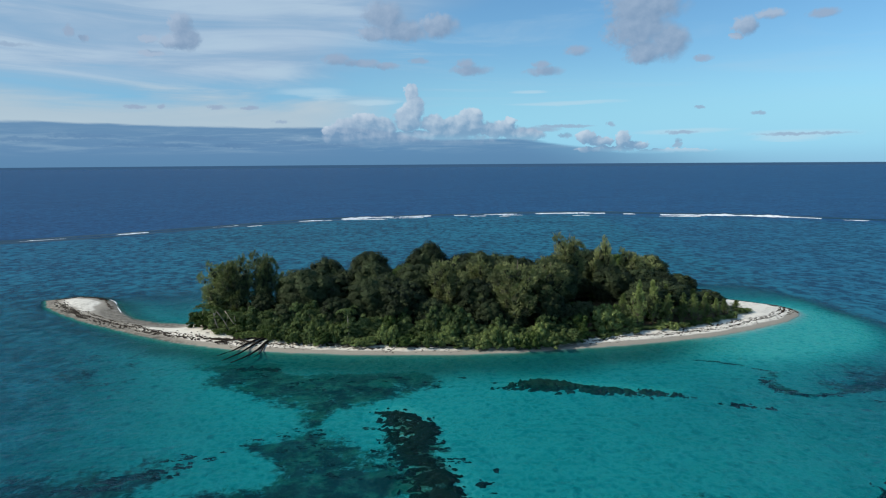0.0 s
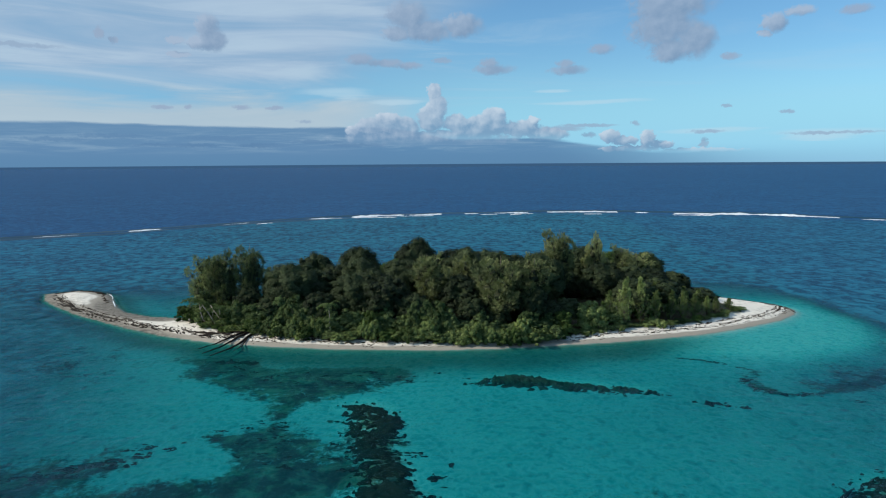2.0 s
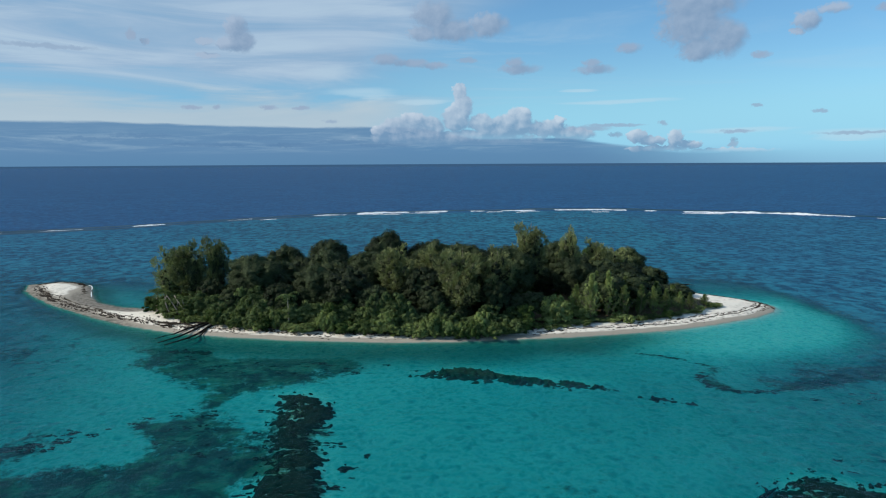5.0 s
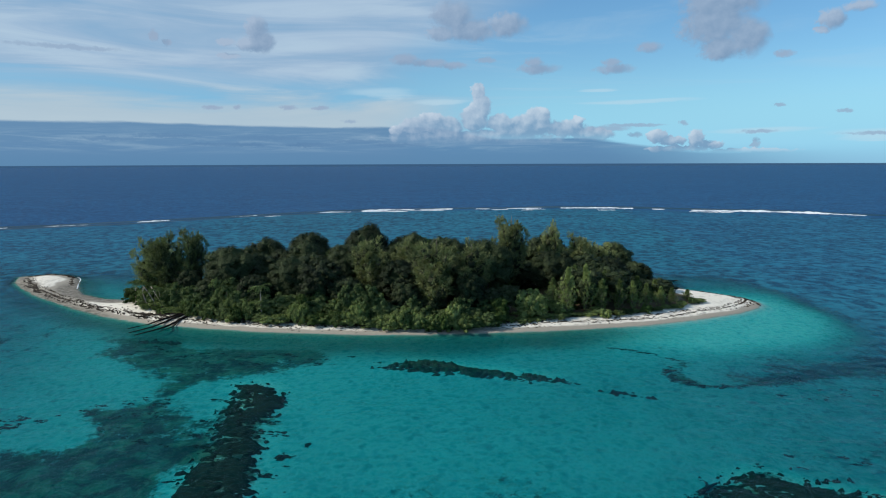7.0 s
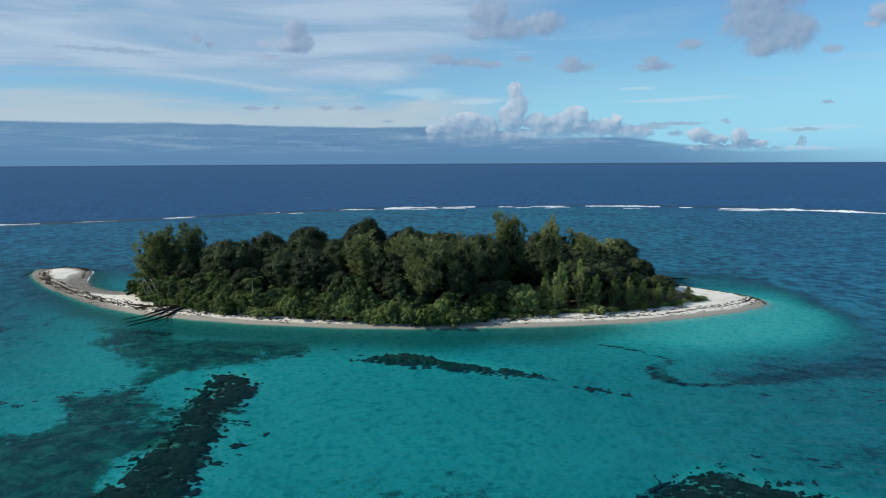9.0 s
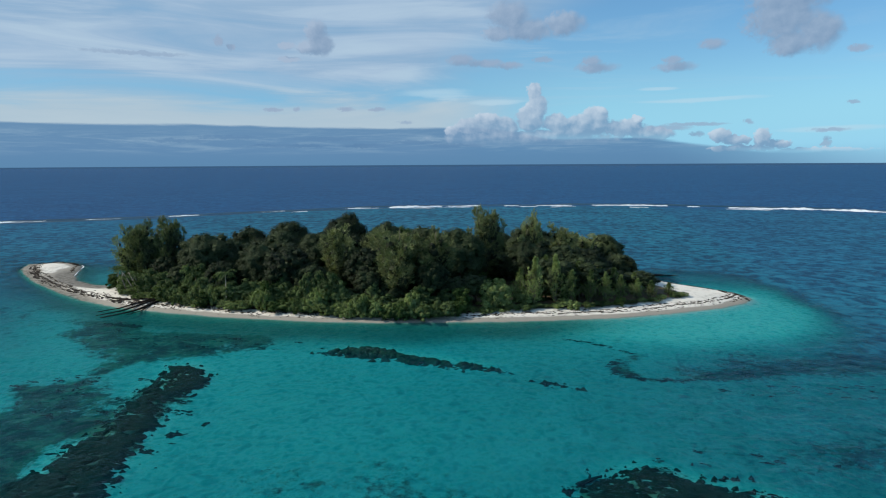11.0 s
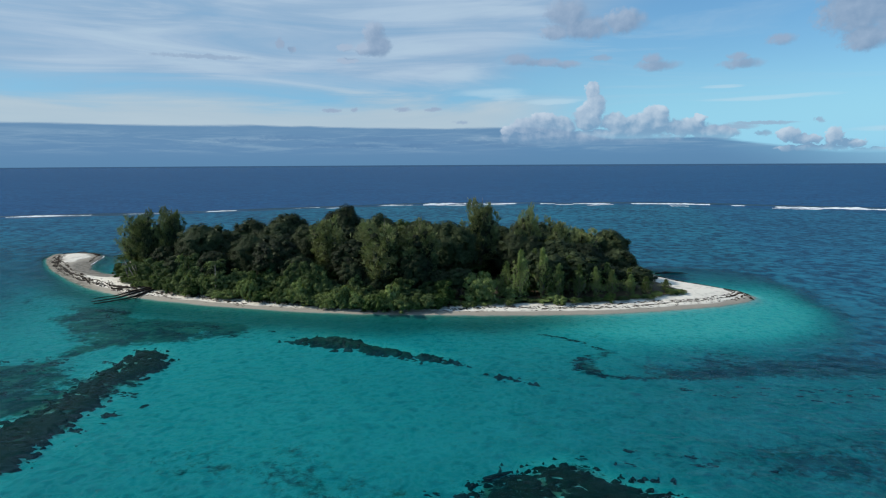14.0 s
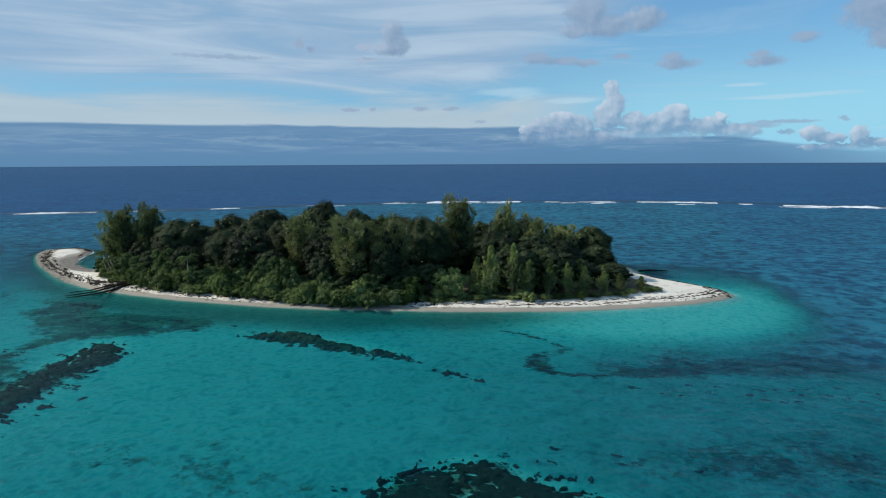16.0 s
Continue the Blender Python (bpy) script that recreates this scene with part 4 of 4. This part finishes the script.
for i, (x, y, high) in enumerate(((8.5, 126.6, 3.4), (11.5, 126.0, 3.8), (14.0, 125.8, 3.2), (16.8, 125.9, 3.9), (19.4, 126.2, 3.4), (22.2, 126.7, 3.6), (25.0, 127.5, 3.0), (28.0, 129.0, 3.2))):
    plant(BRIGHT[i % 3], x, y + 0.9, high, 1.8, 47.0 * i)
# tall shrubs and climbers against the wood
x = -47.0
while x < 30.0:
    y = float(np.interp(x, fx, fy))
    tall = 6.4 + 2.2 * math.sin(x * 0.33 + 0.6) * math.sin(x * 0.13 + 1.0) + rng.uniform(-1.4, 1.6) - (2.6 if x > 15 else 0.0)
    plant(TALL[int(rng.integers(0, 3))], x, y + rng.uniform(2.2, 4.0), max(tall, 3.4), rng.uniform(2.0, 3.1), rng.uniform(0, 360))
    x += rng.uniform(2.2, 3.4)
for x, y, high, wide in ((-53.5, 143.5, 4.2, 2.6), (-51.0, 146.5, 4.6, 2.8), (-50.0, 141.0, 4.6, 2.4), (-46.5, 149.5, 5.0, 3.0), (-46.0, 140.0, 5.6, 2.6), (-41.0, 137.0, 5.2, 2.6), (-44.0, 144.0, 7.0, 3.0), (-42.0, 149.0, 5.4, 3.0), (-38.0, 150.5, 5.6, 3.0), (-34.5, 150.0, 6.0, 3.2), (-37.0, 138.5, 6.0, 2.8), (-39.0, 144.5, 6.2, 3.0)):
    plant(DULL[k % 2], x, y, high, wide, rng.uniform(0, 360))
    k += 1
for x, y, high in ((-52.0, 141.5, 6.5), (-48.0, 138.8, 7.0), (-16.3, 129.0, 8.6), (-45.0, 137.5, 5.6), (-50.5, 144.0, 8.0), (-42.0, 135.6, 6.4)):
    plant(PALM, x, y, high, 3.0, rng.uniform(0, 360))




def leaning_trunk(points, girth):
    ob = new("leaning_trunk", mesh_of("leaning_trunk", *tube(points, [girth * (1 - 0.14 * i) for i in range(len(points))], 7), PALE_BARK, True))
    return tagged(ob, "pale bare trunk bent out from the wood over the sand", "tree trunk", "leaning trunks")


leaning_trunk([(-46.4, 138.2, 0.4), (-47.3, 138.0, 2.6), (-47.6, 137.6, 4.4), (-47.0, 137.4, 5.8)], 0.17)
leaning_trunk([(-43.6, 136.9, 0.5), (-44.4, 136.8, 2.4), (-45.6, 136.8, 4.4), (-46.9, 137.0, 5.9)], 0.15)
leaning_trunk([(-40.8, 135.6, 0.5), (-42.0, 135.6, 2.6), (-43.5, 135.8, 4.6), (-44.6, 136.2, 6.0)], 0.16)


# ---------------------------------------------------------------- the beach
def log(points, radii, mat=DRIFT):
    ob = new("driftwood_log", mesh_of("driftwood_log", *tube(points, radii, 7), mat, True))
    return tagged(ob, "bare dark fallen trunk lying down the beach into the water", "driftwood", "fallen trunks")


def fallen(x0, y0, x1, y1, r, lift=0.25):
    pts = []
    for s in np.linspace(0, 1, 6):
        x, y = x0 + (x1 - x0) * s + 0.25 * math.sin(5 * s + x0), y0 + (y1 - y0) * s
        pts.append((x, y, max(ground_at(x, y), -0.12) + r * 0.6 + lift * s))
    return log(pts, [r * (1 - 0.72 * s) for s in np.linspace(0, 1, 6)])


for row in ((-33.0, 132.0, -37.0, 117.5, 0.30), (-34.5, 132.5, -39.5, 119.0, 0.26), (-36.0, 132.2, -41.5, 122.0, 0.24), (-33.5, 131.5, -34.0, 121.0, 0.18),
            (-42.0, 133.0, -34.0, 131.2, 0.30), (-46.5, 133.0, -38.0, 130.6, 0.24), (-45.0, 131.0, -39.5, 131.6, 0.22), (-40.0, 131.6, -35.0, 128.6, 0.2)):
    fallen(*row)


fallen(73.0, 186.5, 79.5, 188.0, 0.22)
fallen(75.0, 189.0, 81.0, 187.0, 0.18)


def sunken_branch(x, y):
    branch = empty("sunken_branch")
    z = ground_at(x, y) + 0.12
    branch.matrix_basis = pose(x, y, z, 0, 0, 38)
    part("stem", mesh_of("stem", *tube([(-1.5, 0, 0), (0, 0.1, 0.1), (1.5, 0.15, 0.15)], [0.26, 0.22, 0.10], 6), DRIFT, True), branch)
    part("fork", mesh_of("fork", *tube([(0, 0.1, 0.1), (0.5, 0.7, 0.2), (0.7, 1.3, 0.2)], [0.18, 0.13, 0.06], 6), DRIFT, True), branch)
    return tagged(branch, "dark forked branch sunk on the pale lagoon floor", "branch")


sunken_branch(56.2, 71.4)


def clutter(name, label, category, rows, mat, seed, lift=0.02, swing=0.0):
    """Many small torn pieces strewn along a line: rows of x, y, size."""
    rg = np.random.default_rng(seed)
    n = 7
    rows = np.array(rows, float)
    count = len(rows)
    a = rg.uniform(0, 6.3, (count, 1)) + 2 * math.pi * np.arange(n) / n
    r = rows[:, 2:3] * rg.uniform(0.5, 1.0, (count, n))
    turn = swing + rg.uniform(-0.5, 0.5, (count, 1))
    u, v = np.cos(a) * r * rg.uniform(1.2, 2.6, (count, 1)), np.sin(a) * r * 0.6
    dx, dy = u * np.cos(turn) - v * np.sin(turn), u * np.sin(turn) + v * np.cos(turn)
    px, py = rows[:, :1] + dx, rows[:, 1:2] + dy
    low = land(px.ravel(), py.ravel()).reshape(count, n) - 0.03
    high = low + lift + rows[:, 2:3] * rg.uniform(0.15, 0.4, (count, n)) + 0.03
    rims = np.stack([px, py, low], 2)
    tops = np.stack([rows[:, :1] + dx * 0.55, rows[:, 1:2] + dy * 0.55, high], 2)
    face = [(k, (k + 1) % n, n + (k + 1) % n, n + k) for k in range(n)] + [tuple(range(n, 2 * n))]
    v, f = joined([(np.vstack([b, t]), face) for b, t in zip(rims, tops)])
    return tagged(new(name, mesh_of(name, v, f, mat)), label, category, kind="stuff")


def along(line, step, rg):
    pts = np.array(line, float)
    out = []
    for a, b in zip(pts[:-1], pts[1:]):
        n = max(1, int(np.hypot(*(b - a)) / step))
        for k in range(n):
            out.append(a + (b - a) * (k + rg.uniform(0, 1)) / n)
    return out


rg = np.random.default_rng(5)
FRONT = SHORE[:23]
inward = []
for i, q in enumerate(FRONT):
    d = unit(np.array(FRONT[min(i + 1, len(FRONT) - 1)] - FRONT[max(i - 1, 0)]))
    inward.append((-d[1], d[0]))
inward = np.array(inward)
rows = []
for off, keep, size in ((3.2, 1.0, 0.16), (2.2, 0.25, 0.11), (4.4, 0.6, 0.15)):
    for q in along(FRONT[1:] + inward[1:] * off, 0.13, rg):
        gap = 0.5 + 0.5 * math.sin(q[0] * 0.55 + off * 3) * math.sin(q[0] * 0.21 + off)
        if rg.uniform() < keep * (0.35 + 0.9 * gap):
            rows.append((q[0], q[1] + rg.normal() * 0.30 + 0.35 * math.sin(q[0] * 0.4 + off) + 0.3 * math.sin(q[0] * 0.17 + 2 * off), size * rg.uniform(0.4, 1.8)))
for k in range(260):
    x = rg.uniform(-40, 24)
    rows.append((x, float(np.interp(x, FRONT[:, 0], FRONT[:, 1])) + rg.uniform(1.0, 4.6) + 0.5 * math.sin(x), 0.05 + 0.28 * rg.uniform() ** 2.5))
clutter("seaweed_wrack", "dark dried seaweed strewn in lines along the beach", "seaweed", rows, WRACK, 6)
rows = []
SPIT = [(-104.5, 173), (-97.5, 164.2), (-91, 159.2), (-82.5, 152.4), (-75, 147.4), (-68, 143.2), (-60, 139.2), (-51, 135.2), (-46, 133), (-38, 130.2)]
for side, keep, size in ((0.0, 0.9, 0.42), (-1.3, 0.7, 0.50), (1.8, 0.10, 0.30)):
    for q in along(SPIT, 0.22, rg):
        heap = 0.5 + 0.5 * math.sin(q[0] * 0.62 + side * 2.1) * math.sin(q[0] * 0.23 + side)
        if rg.uniform() < keep * (0.15 + 1.1 * heap):
            x, y = q[0] + side * 0.55 + rg.normal() * 0.35, q[1] + side * 0.8 + rg.normal() * 0.30
            if ground_at(x, y) > 0.05:
                rows.append((x, y, size * (0.25 + 1.1 * rg.uniform() ** 2)))
clutter("beach_debris", "dark broken driftwood and weed heaped along the sand spit", "driftwood", rows, DRIFT, 7, 0.02, -0.55)
rows = []
for line, size in (([(-106.5, 175), (-103, 179), (-97, 178.4), (-92.5, 175)], 0.42), ([(-92.5, 175), (-88, 168.5), (-85, 164)], 0.26), ([(91, 158.5), (91, 162.5), (88.5, 166), (83, 170), (77, 175.5), (73, 181)], 0.27), ([(89.4, 164), (90, 160), (87, 155)], 0.26)):
    for q in along(line, 0.3, rg):
        if rg.uniform() < 0.75:
            rows.append((q[0] + rg.normal() * 0.25, q[1] + rg.normal() * 0.25, size * rg.uniform(0.4, 1.5)))
clutter("tide_line_weed", "dark band of seaweed round the sandy points", "seaweed", rows, WRACK, 8)


# ---------------------------------------------------------------- under and on the water
def coral_patch(outline, rise, seed, ragged=2.6, label="dark coral and weed bed under the clear water", mat=CORAL):
    """A low uneven reef inside an outline, torn at its rim, with stray heads about it."""
    rg2 = np.random.default_rng(seed)
    ring = np.array(outline, float)
    lo, hi = ring.min(0) - 2.0, ring.max(0) + 2.0
    step = 0.28
    xs, ys = np.arange(lo[0], hi[0], step), np.arange(lo[1], hi[1], step)
    gx, gy = np.meshgrid(xs, ys)
    px = gx.ravel() + rg2.uniform(-0.4, 0.4, gx.size) * step
    py = gy.ravel() + rg2.uniform(-0.4, 0.4, gx.size) * step
    d = distance_to(px, py, ring)

    def field(k, z):
        return np.array([noise.noise(Vector((x * k, y * k * 1.2, z))) for x, y in zip(px, py)])

    body = np.minimum(-d, 1.1) + ragged * (0.40 * field(0.26, seed) + 0.75 * field(0.62, seed + 9) + 0.85 * field(1.3, seed + 21) + 0.45 * field(2.7, seed + 33)) - 0.2
    top = np.clip(body * 0.5, -0.25, rise) * (1 + 0.5 * field(1.6, seed + 5)) + 0.07 * np.clip(body, 0, 1) * field(3.1, seed + 3)
    z = np.minimum(land(px, py) + top, -0.12)
    w = len(xs)
    i = (np.arange(len(ys) - 1)[:, None] * w + np.arange(w - 1)[None, :]).ravel()
    quads = np.stack([i, i + 1, i + w + 1, i + w], 1)
    quads = quads[(body[quads] > -0.05).any(1)]
    old, new_at = np.unique(quads, return_inverse=True)
    v = np.stack([px, py, z], 1)[old]
    return tagged(new("coral_bed", mesh_of("coral_bed", v, new_at.reshape(-1, 4).tolist(), mat, True)), label, "coral", kind="stuff")


coral_patch(LONG_BED, 0.28, 1)
coral_patch(STRIP_BED, 0.6, 3, 1.7, "long dark strip of weed-covered coral under the water", REEF_TURF)
coral_patch([(46.6, 100.4), (51.5, 100), (56.6, 97.4), (52, 98)], 0.3, 4, 1.5)
coral_patch(EAST_BED, 0.28, 5, 4.4)
coral_patch([(7.7, 72.9), (9, 74.6), (10.3, 73.6), (9.3, 72.4)], 0.4, 6, 0.8, "small dark coral head on pale sand under water")
coral_patch([(9.9, 76.8), (11, 77.9), (12, 77.1), (11, 76.2)], 0.4, 7, 0.7, "small dark coral head on pale sand under water")
coral_patch([(-38, 117.2), (-33, 118.4), (-28, 116.8), (-32, 115.6)], 0.25, 8, 2.0, "brown weedy rubble bank under shallow water", REEF_TURF)


def weed_strand(line, width, count, seed, size=(0.12, 0.45), gaps=-0.12):
    """Weed and rubble scattered along a line on the lagoon floor."""
    rg2 = np.random.default_rng(seed)
    pts = np.array(line, float)
    run = np.concatenate([[0], np.cumsum(np.hypot(*np.diff(pts, axis=0).T))])
    heads = max(6, count // 11)
    s = rg2.uniform(0, run[-1], heads)
    hx = np.interp(s, run, pts[:, 0]) + np.clip(rg2.normal(size=heads), -1.7, 1.7) * width
    hy = np.interp(s, run, pts[:, 1]) + np.clip(rg2.normal(size=heads), -1.7, 1.7) * width * 0.7
    own = rg2.integers(0, heads, count)
    px = hx[own] + rg2.normal(size=count) * size[1] * 1.5
    py = hy[own] + rg2.normal(size=count) * size[1] * 0.8
    floor = land(px, py)
    pieces, n = [], 7
    for x, y, z in zip(px, py, floor):
        if noise.noise(Vector((x * 0.3, y * 0.6, seed))) < gaps or z > -0.25:
            continue
        a = 6.2832 * np.arange(n) / n + rg2.uniform(0, 6)
        r = (size[0] + (size[1] - size[0]) * rg2.uniform() ** 2) * rg2.uniform(0.5, 1.2, n)
        base = np.stack([x + np.cos(a) * r * 1.7, y + np.sin(a) * r * 0.8, np.full(n, z - 0.05)], 1)
        top = np.stack([x + np.cos(a) * r * 1.1, y + np.sin(a) * r * 0.5, z + r.mean() * rg2.uniform(0.1, 0.4, n)], 1)
        pieces.append((np.vstack([base, top]), [(k, (k + 1) % n, n + (k + 1) % n, n + k) for k in range(n)] + [tuple(range(n, 2 * n))]))
    v, f = joined(pieces)
    return tagged(new("weed_strand", mesh_of("weed_strand", v, f, CORAL, True)), "drifts of dark weed scattered over the lagoon floor", "seaweed", kind="stuff")


weed_strand([(-3, 95), (0, 84), (3, 74), (7, 60)], 3.0, 900, 10, (0.10, 0.42))
weed_strand([(12, 106.5), (22, 108), (34, 105), (46, 102.5)], 1.3, 520, 11, (0.1, 0.35))
weed_strand([(52, 68), (60, 72), (70, 70), (78, 68)], 2.2, 420, 12, (0.1, 0.32))
weed_strand([(53, 123), (57, 121.6), (60.5, 119.4), (64, 116)], 0.30, 520, 1, (0.06, 0.20), -0.25)
weed_strand([(62, 113), (60, 110), (61, 106.6), (64.5, 103.8), (70, 104.6)], 0.6, 700, 2, (0.08, 0.24), -0.4)
weed_strand([(68, 104.4), (76, 107.4), (86, 112), (100, 119), (126, 129)], 1.3, 1100, 3, (0.08, 0.26))
weed_strand([(72, 99), (86, 103), (104, 107), (122, 112)], 2.2, 700, 4, (0.08, 0.25))
weed_strand([(66, 78), (80, 80), (96, 84), (112, 92)], 3.4, 260, 5, (0.10, 0.25))
weed_strand([(-32, 112), (-20, 109), (-6, 110), (4, 109)], 2.8, 600, 6, (0.08, 0.28))
weed_strand([(-22, 84), (-15, 89), (-14, 81), (-8, 74)], 2.4, 600, 7, (0.08, 0.28))
weed_strand([(-42, 71), (-33, 76), (-28, 82)], 1.6, 500, 8)
weed_strand([(8, 112.5), (16, 109), (24, 108)], 0.9, 160, 9, (0.1, 0.3))


def breaker(x0, x1, off, high, seed):
    """A wave breaking on the reef: its dark face seaward, its foam to the lee."""
    rg2 = np.random.default_rng(seed)
    n = max(6, int((x1 - x0) / 1.2))
    xs = np.linspace(x0, x1, n)
    ys = np.interp(xs, REEF[:, 0], REEF[:, 1]) + off + 1.5 * np.sin(xs * 0.07 + seed)
    wave = empty("breaking_wave")
    env = np.sin(np.linspace(0.04, 0.96, n) * math.pi) ** 0.45 * (0.75 + 0.25 * np.sin(xs * 0.23 + seed * 2))
    rag = 1 + 0.35 * np.sin(xs * 0.9 + seed) * np.sin(xs * 0.37) + rg2.normal(size=n) * 0.14
    crest = high * env * np.clip(rag + 0.5 * np.sin(xs * 0.31 + 2 * seed) * np.sin(xs * 0.13 + seed), 0.2, 1.6)

    def strip(profile, mat, name):
        v, f = [], []
        m = len(profile)
        for i in range(n):
            for dy, k in profile:
                v.append((xs[i] + rg2.normal() * 0.1, ys[i] + dy * (0.4 + 0.6 * env[i]) * (0.5 + 1.3 * high) * (1.0 + 0.45 * math.sin(i * 1.7 + seed) * math.sin(i * 0.61) if dy < -1 else 1.0) + rg2.normal() * 0.12 * abs(dy), k * crest[i] - (0.05 if k == 0 else 0)))
        for i in range(n - 1):
            for k in range(m - 1):
                f.append((i * m + k, (i + 1) * m + k, (i + 1) * m + k + 1, i * m + k + 1))
        part(name, mesh_of(name, v, f, mat, True), wave)

    strip([(-4.5, 0.0), (-3.0, 0.10), (-1.8, 0.3), (-0.9, 0.8), (-0.3, 1.0), (0.3, 0.95)], FOAM, "foam")
    strip([(0.3, 0.93), (1.2, 0.8), (3.5, 0.35), (7.0, 0.0)], FACE, "wave_face")
    return tagged(wave, "white breaking wave with foam running over the reef edge", "wave", "breakers on the reef")


def swell_line(x0, x1, off, high, seed):
    """A long low swell that rears up along the reef."""
    xs = np.linspace(x0, x1, int((x1 - x0) / 3))
    ys = np.interp(xs, REEF[:, 0], REEF[:, 1]) + off + 1.5 * np.sin(xs * 0.07 + seed)
    top = high * (0.6 + 0.4 * np.sin(xs * 0.05 + seed) * np.sin(xs * 0.021)) * np.clip(np.minimum(xs - x0, x1 - xs) / 12, 0, 1)
    v = [(x, y + dy, k * h - 0.04) for x, y, h in zip(xs, ys, top) for dy, k in ((-5.0, 0.0), (-2.0, 0.4), (0.0, 1.0), (3.5, 0.7), (9.0, 0.0))]
    f = [(i * 5 + k, (i + 1) * 5 + k, (i + 1) * 5 + k + 1, i * 5 + k + 1) for i in range(len(xs) - 1) for k in range(4)]
    return tagged(new("swell", mesh_of("swell", v, f, FACE, True)), "dark unbroken swell rising along the reef edge", "wave", "swells on the reef")


for row in ((-300, -120, 5, 0.7, 1), (-150, 20, 6, 0.8, 2), (-20, 150, 7, 0.9, 3), (110, 300, 7, 0.9, 4), (-260, -60, -9, 0.4, 5), (40, 260, 14, 0.6, 6)):
    swell_line(*row)
for row in ((-262, -226, 0, 0.5, 1), (-214, -196, -4, 0.3, 15), (-178, -166, 0, 0.45, 2), (-142, -128, -3, 0.4, 3), (-98, -82, -3, 0.45, 4),
            (-72, -38, 0, 0.75, 5), (-34, -12, 1, 0.6, 21), (-60, -40, -14, 0.25, 6), (4, 14, 0, 0.45, 7), (26, 50, 2, 0.5, 8), (64, 92, 2, 0.6, 9), (90, 114, 4, 0.8, 22), (88, 100, -16, 0.25, 10),
            (126, 134, 0, 0.35, 11), (150, 178, -1, 0.6, 12), (172, 238, 3, 0.85, 23), (146, 172, -12, 0.3, 13), (250, 262, -3, 0.4, 14), (272, 296, 0, 0.3, 20)):
    breaker(*row)
for k in range(16):
    x = float(rng.uniform(-190, 270))
    breaker(x, x + float(rng.uniform(4, 16)), float(rng.choice([-15, -8, 5, 8])), float(rng.uniform(0.14, 0.3)), 40 + k)


def wash(line, width):
    """A thin run of foam where a ripple dies on the sand."""
    v, f = [], []
    for i, (x, y) in enumerate(line):
        a, b = line[max(i - 1, 0)], line[min(i + 1, len(line) - 1)]
        d = unit(np.array([b[0] - a[0], b[1] - a[1]]))
        w = width * math.sin(math.pi * (i + 0.4) / len(line))
        for k, up in ((-1, 0.0), (0, 0.07), (1, 0.0)):
            v.append((x - d[1] * w * k, y + d[0] * w * k, max(ground_at(x, y), 0.0) + 0.02 + up))
        if i:
            f += [(3 * i - 3, 3 * i, 3 * i + 1, 3 * i - 2), (3 * i - 2, 3 * i + 1, 3 * i + 2, 3 * i - 1)]
    return tagged(new("shore_foam", mesh_of("shore_foam", v, f, FOAM, True)), "thin white foam line washing onto the spit", "foam", "foam lines by the spit")


wash([(-92, 176.2), (-90, 174.6), (-88, 172), (-86.4, 169.2)], 0.16)
wash([(-85, 167), (-83.4, 164.6), (-81.6, 162), (-80.2, 159.8)], 0.14)
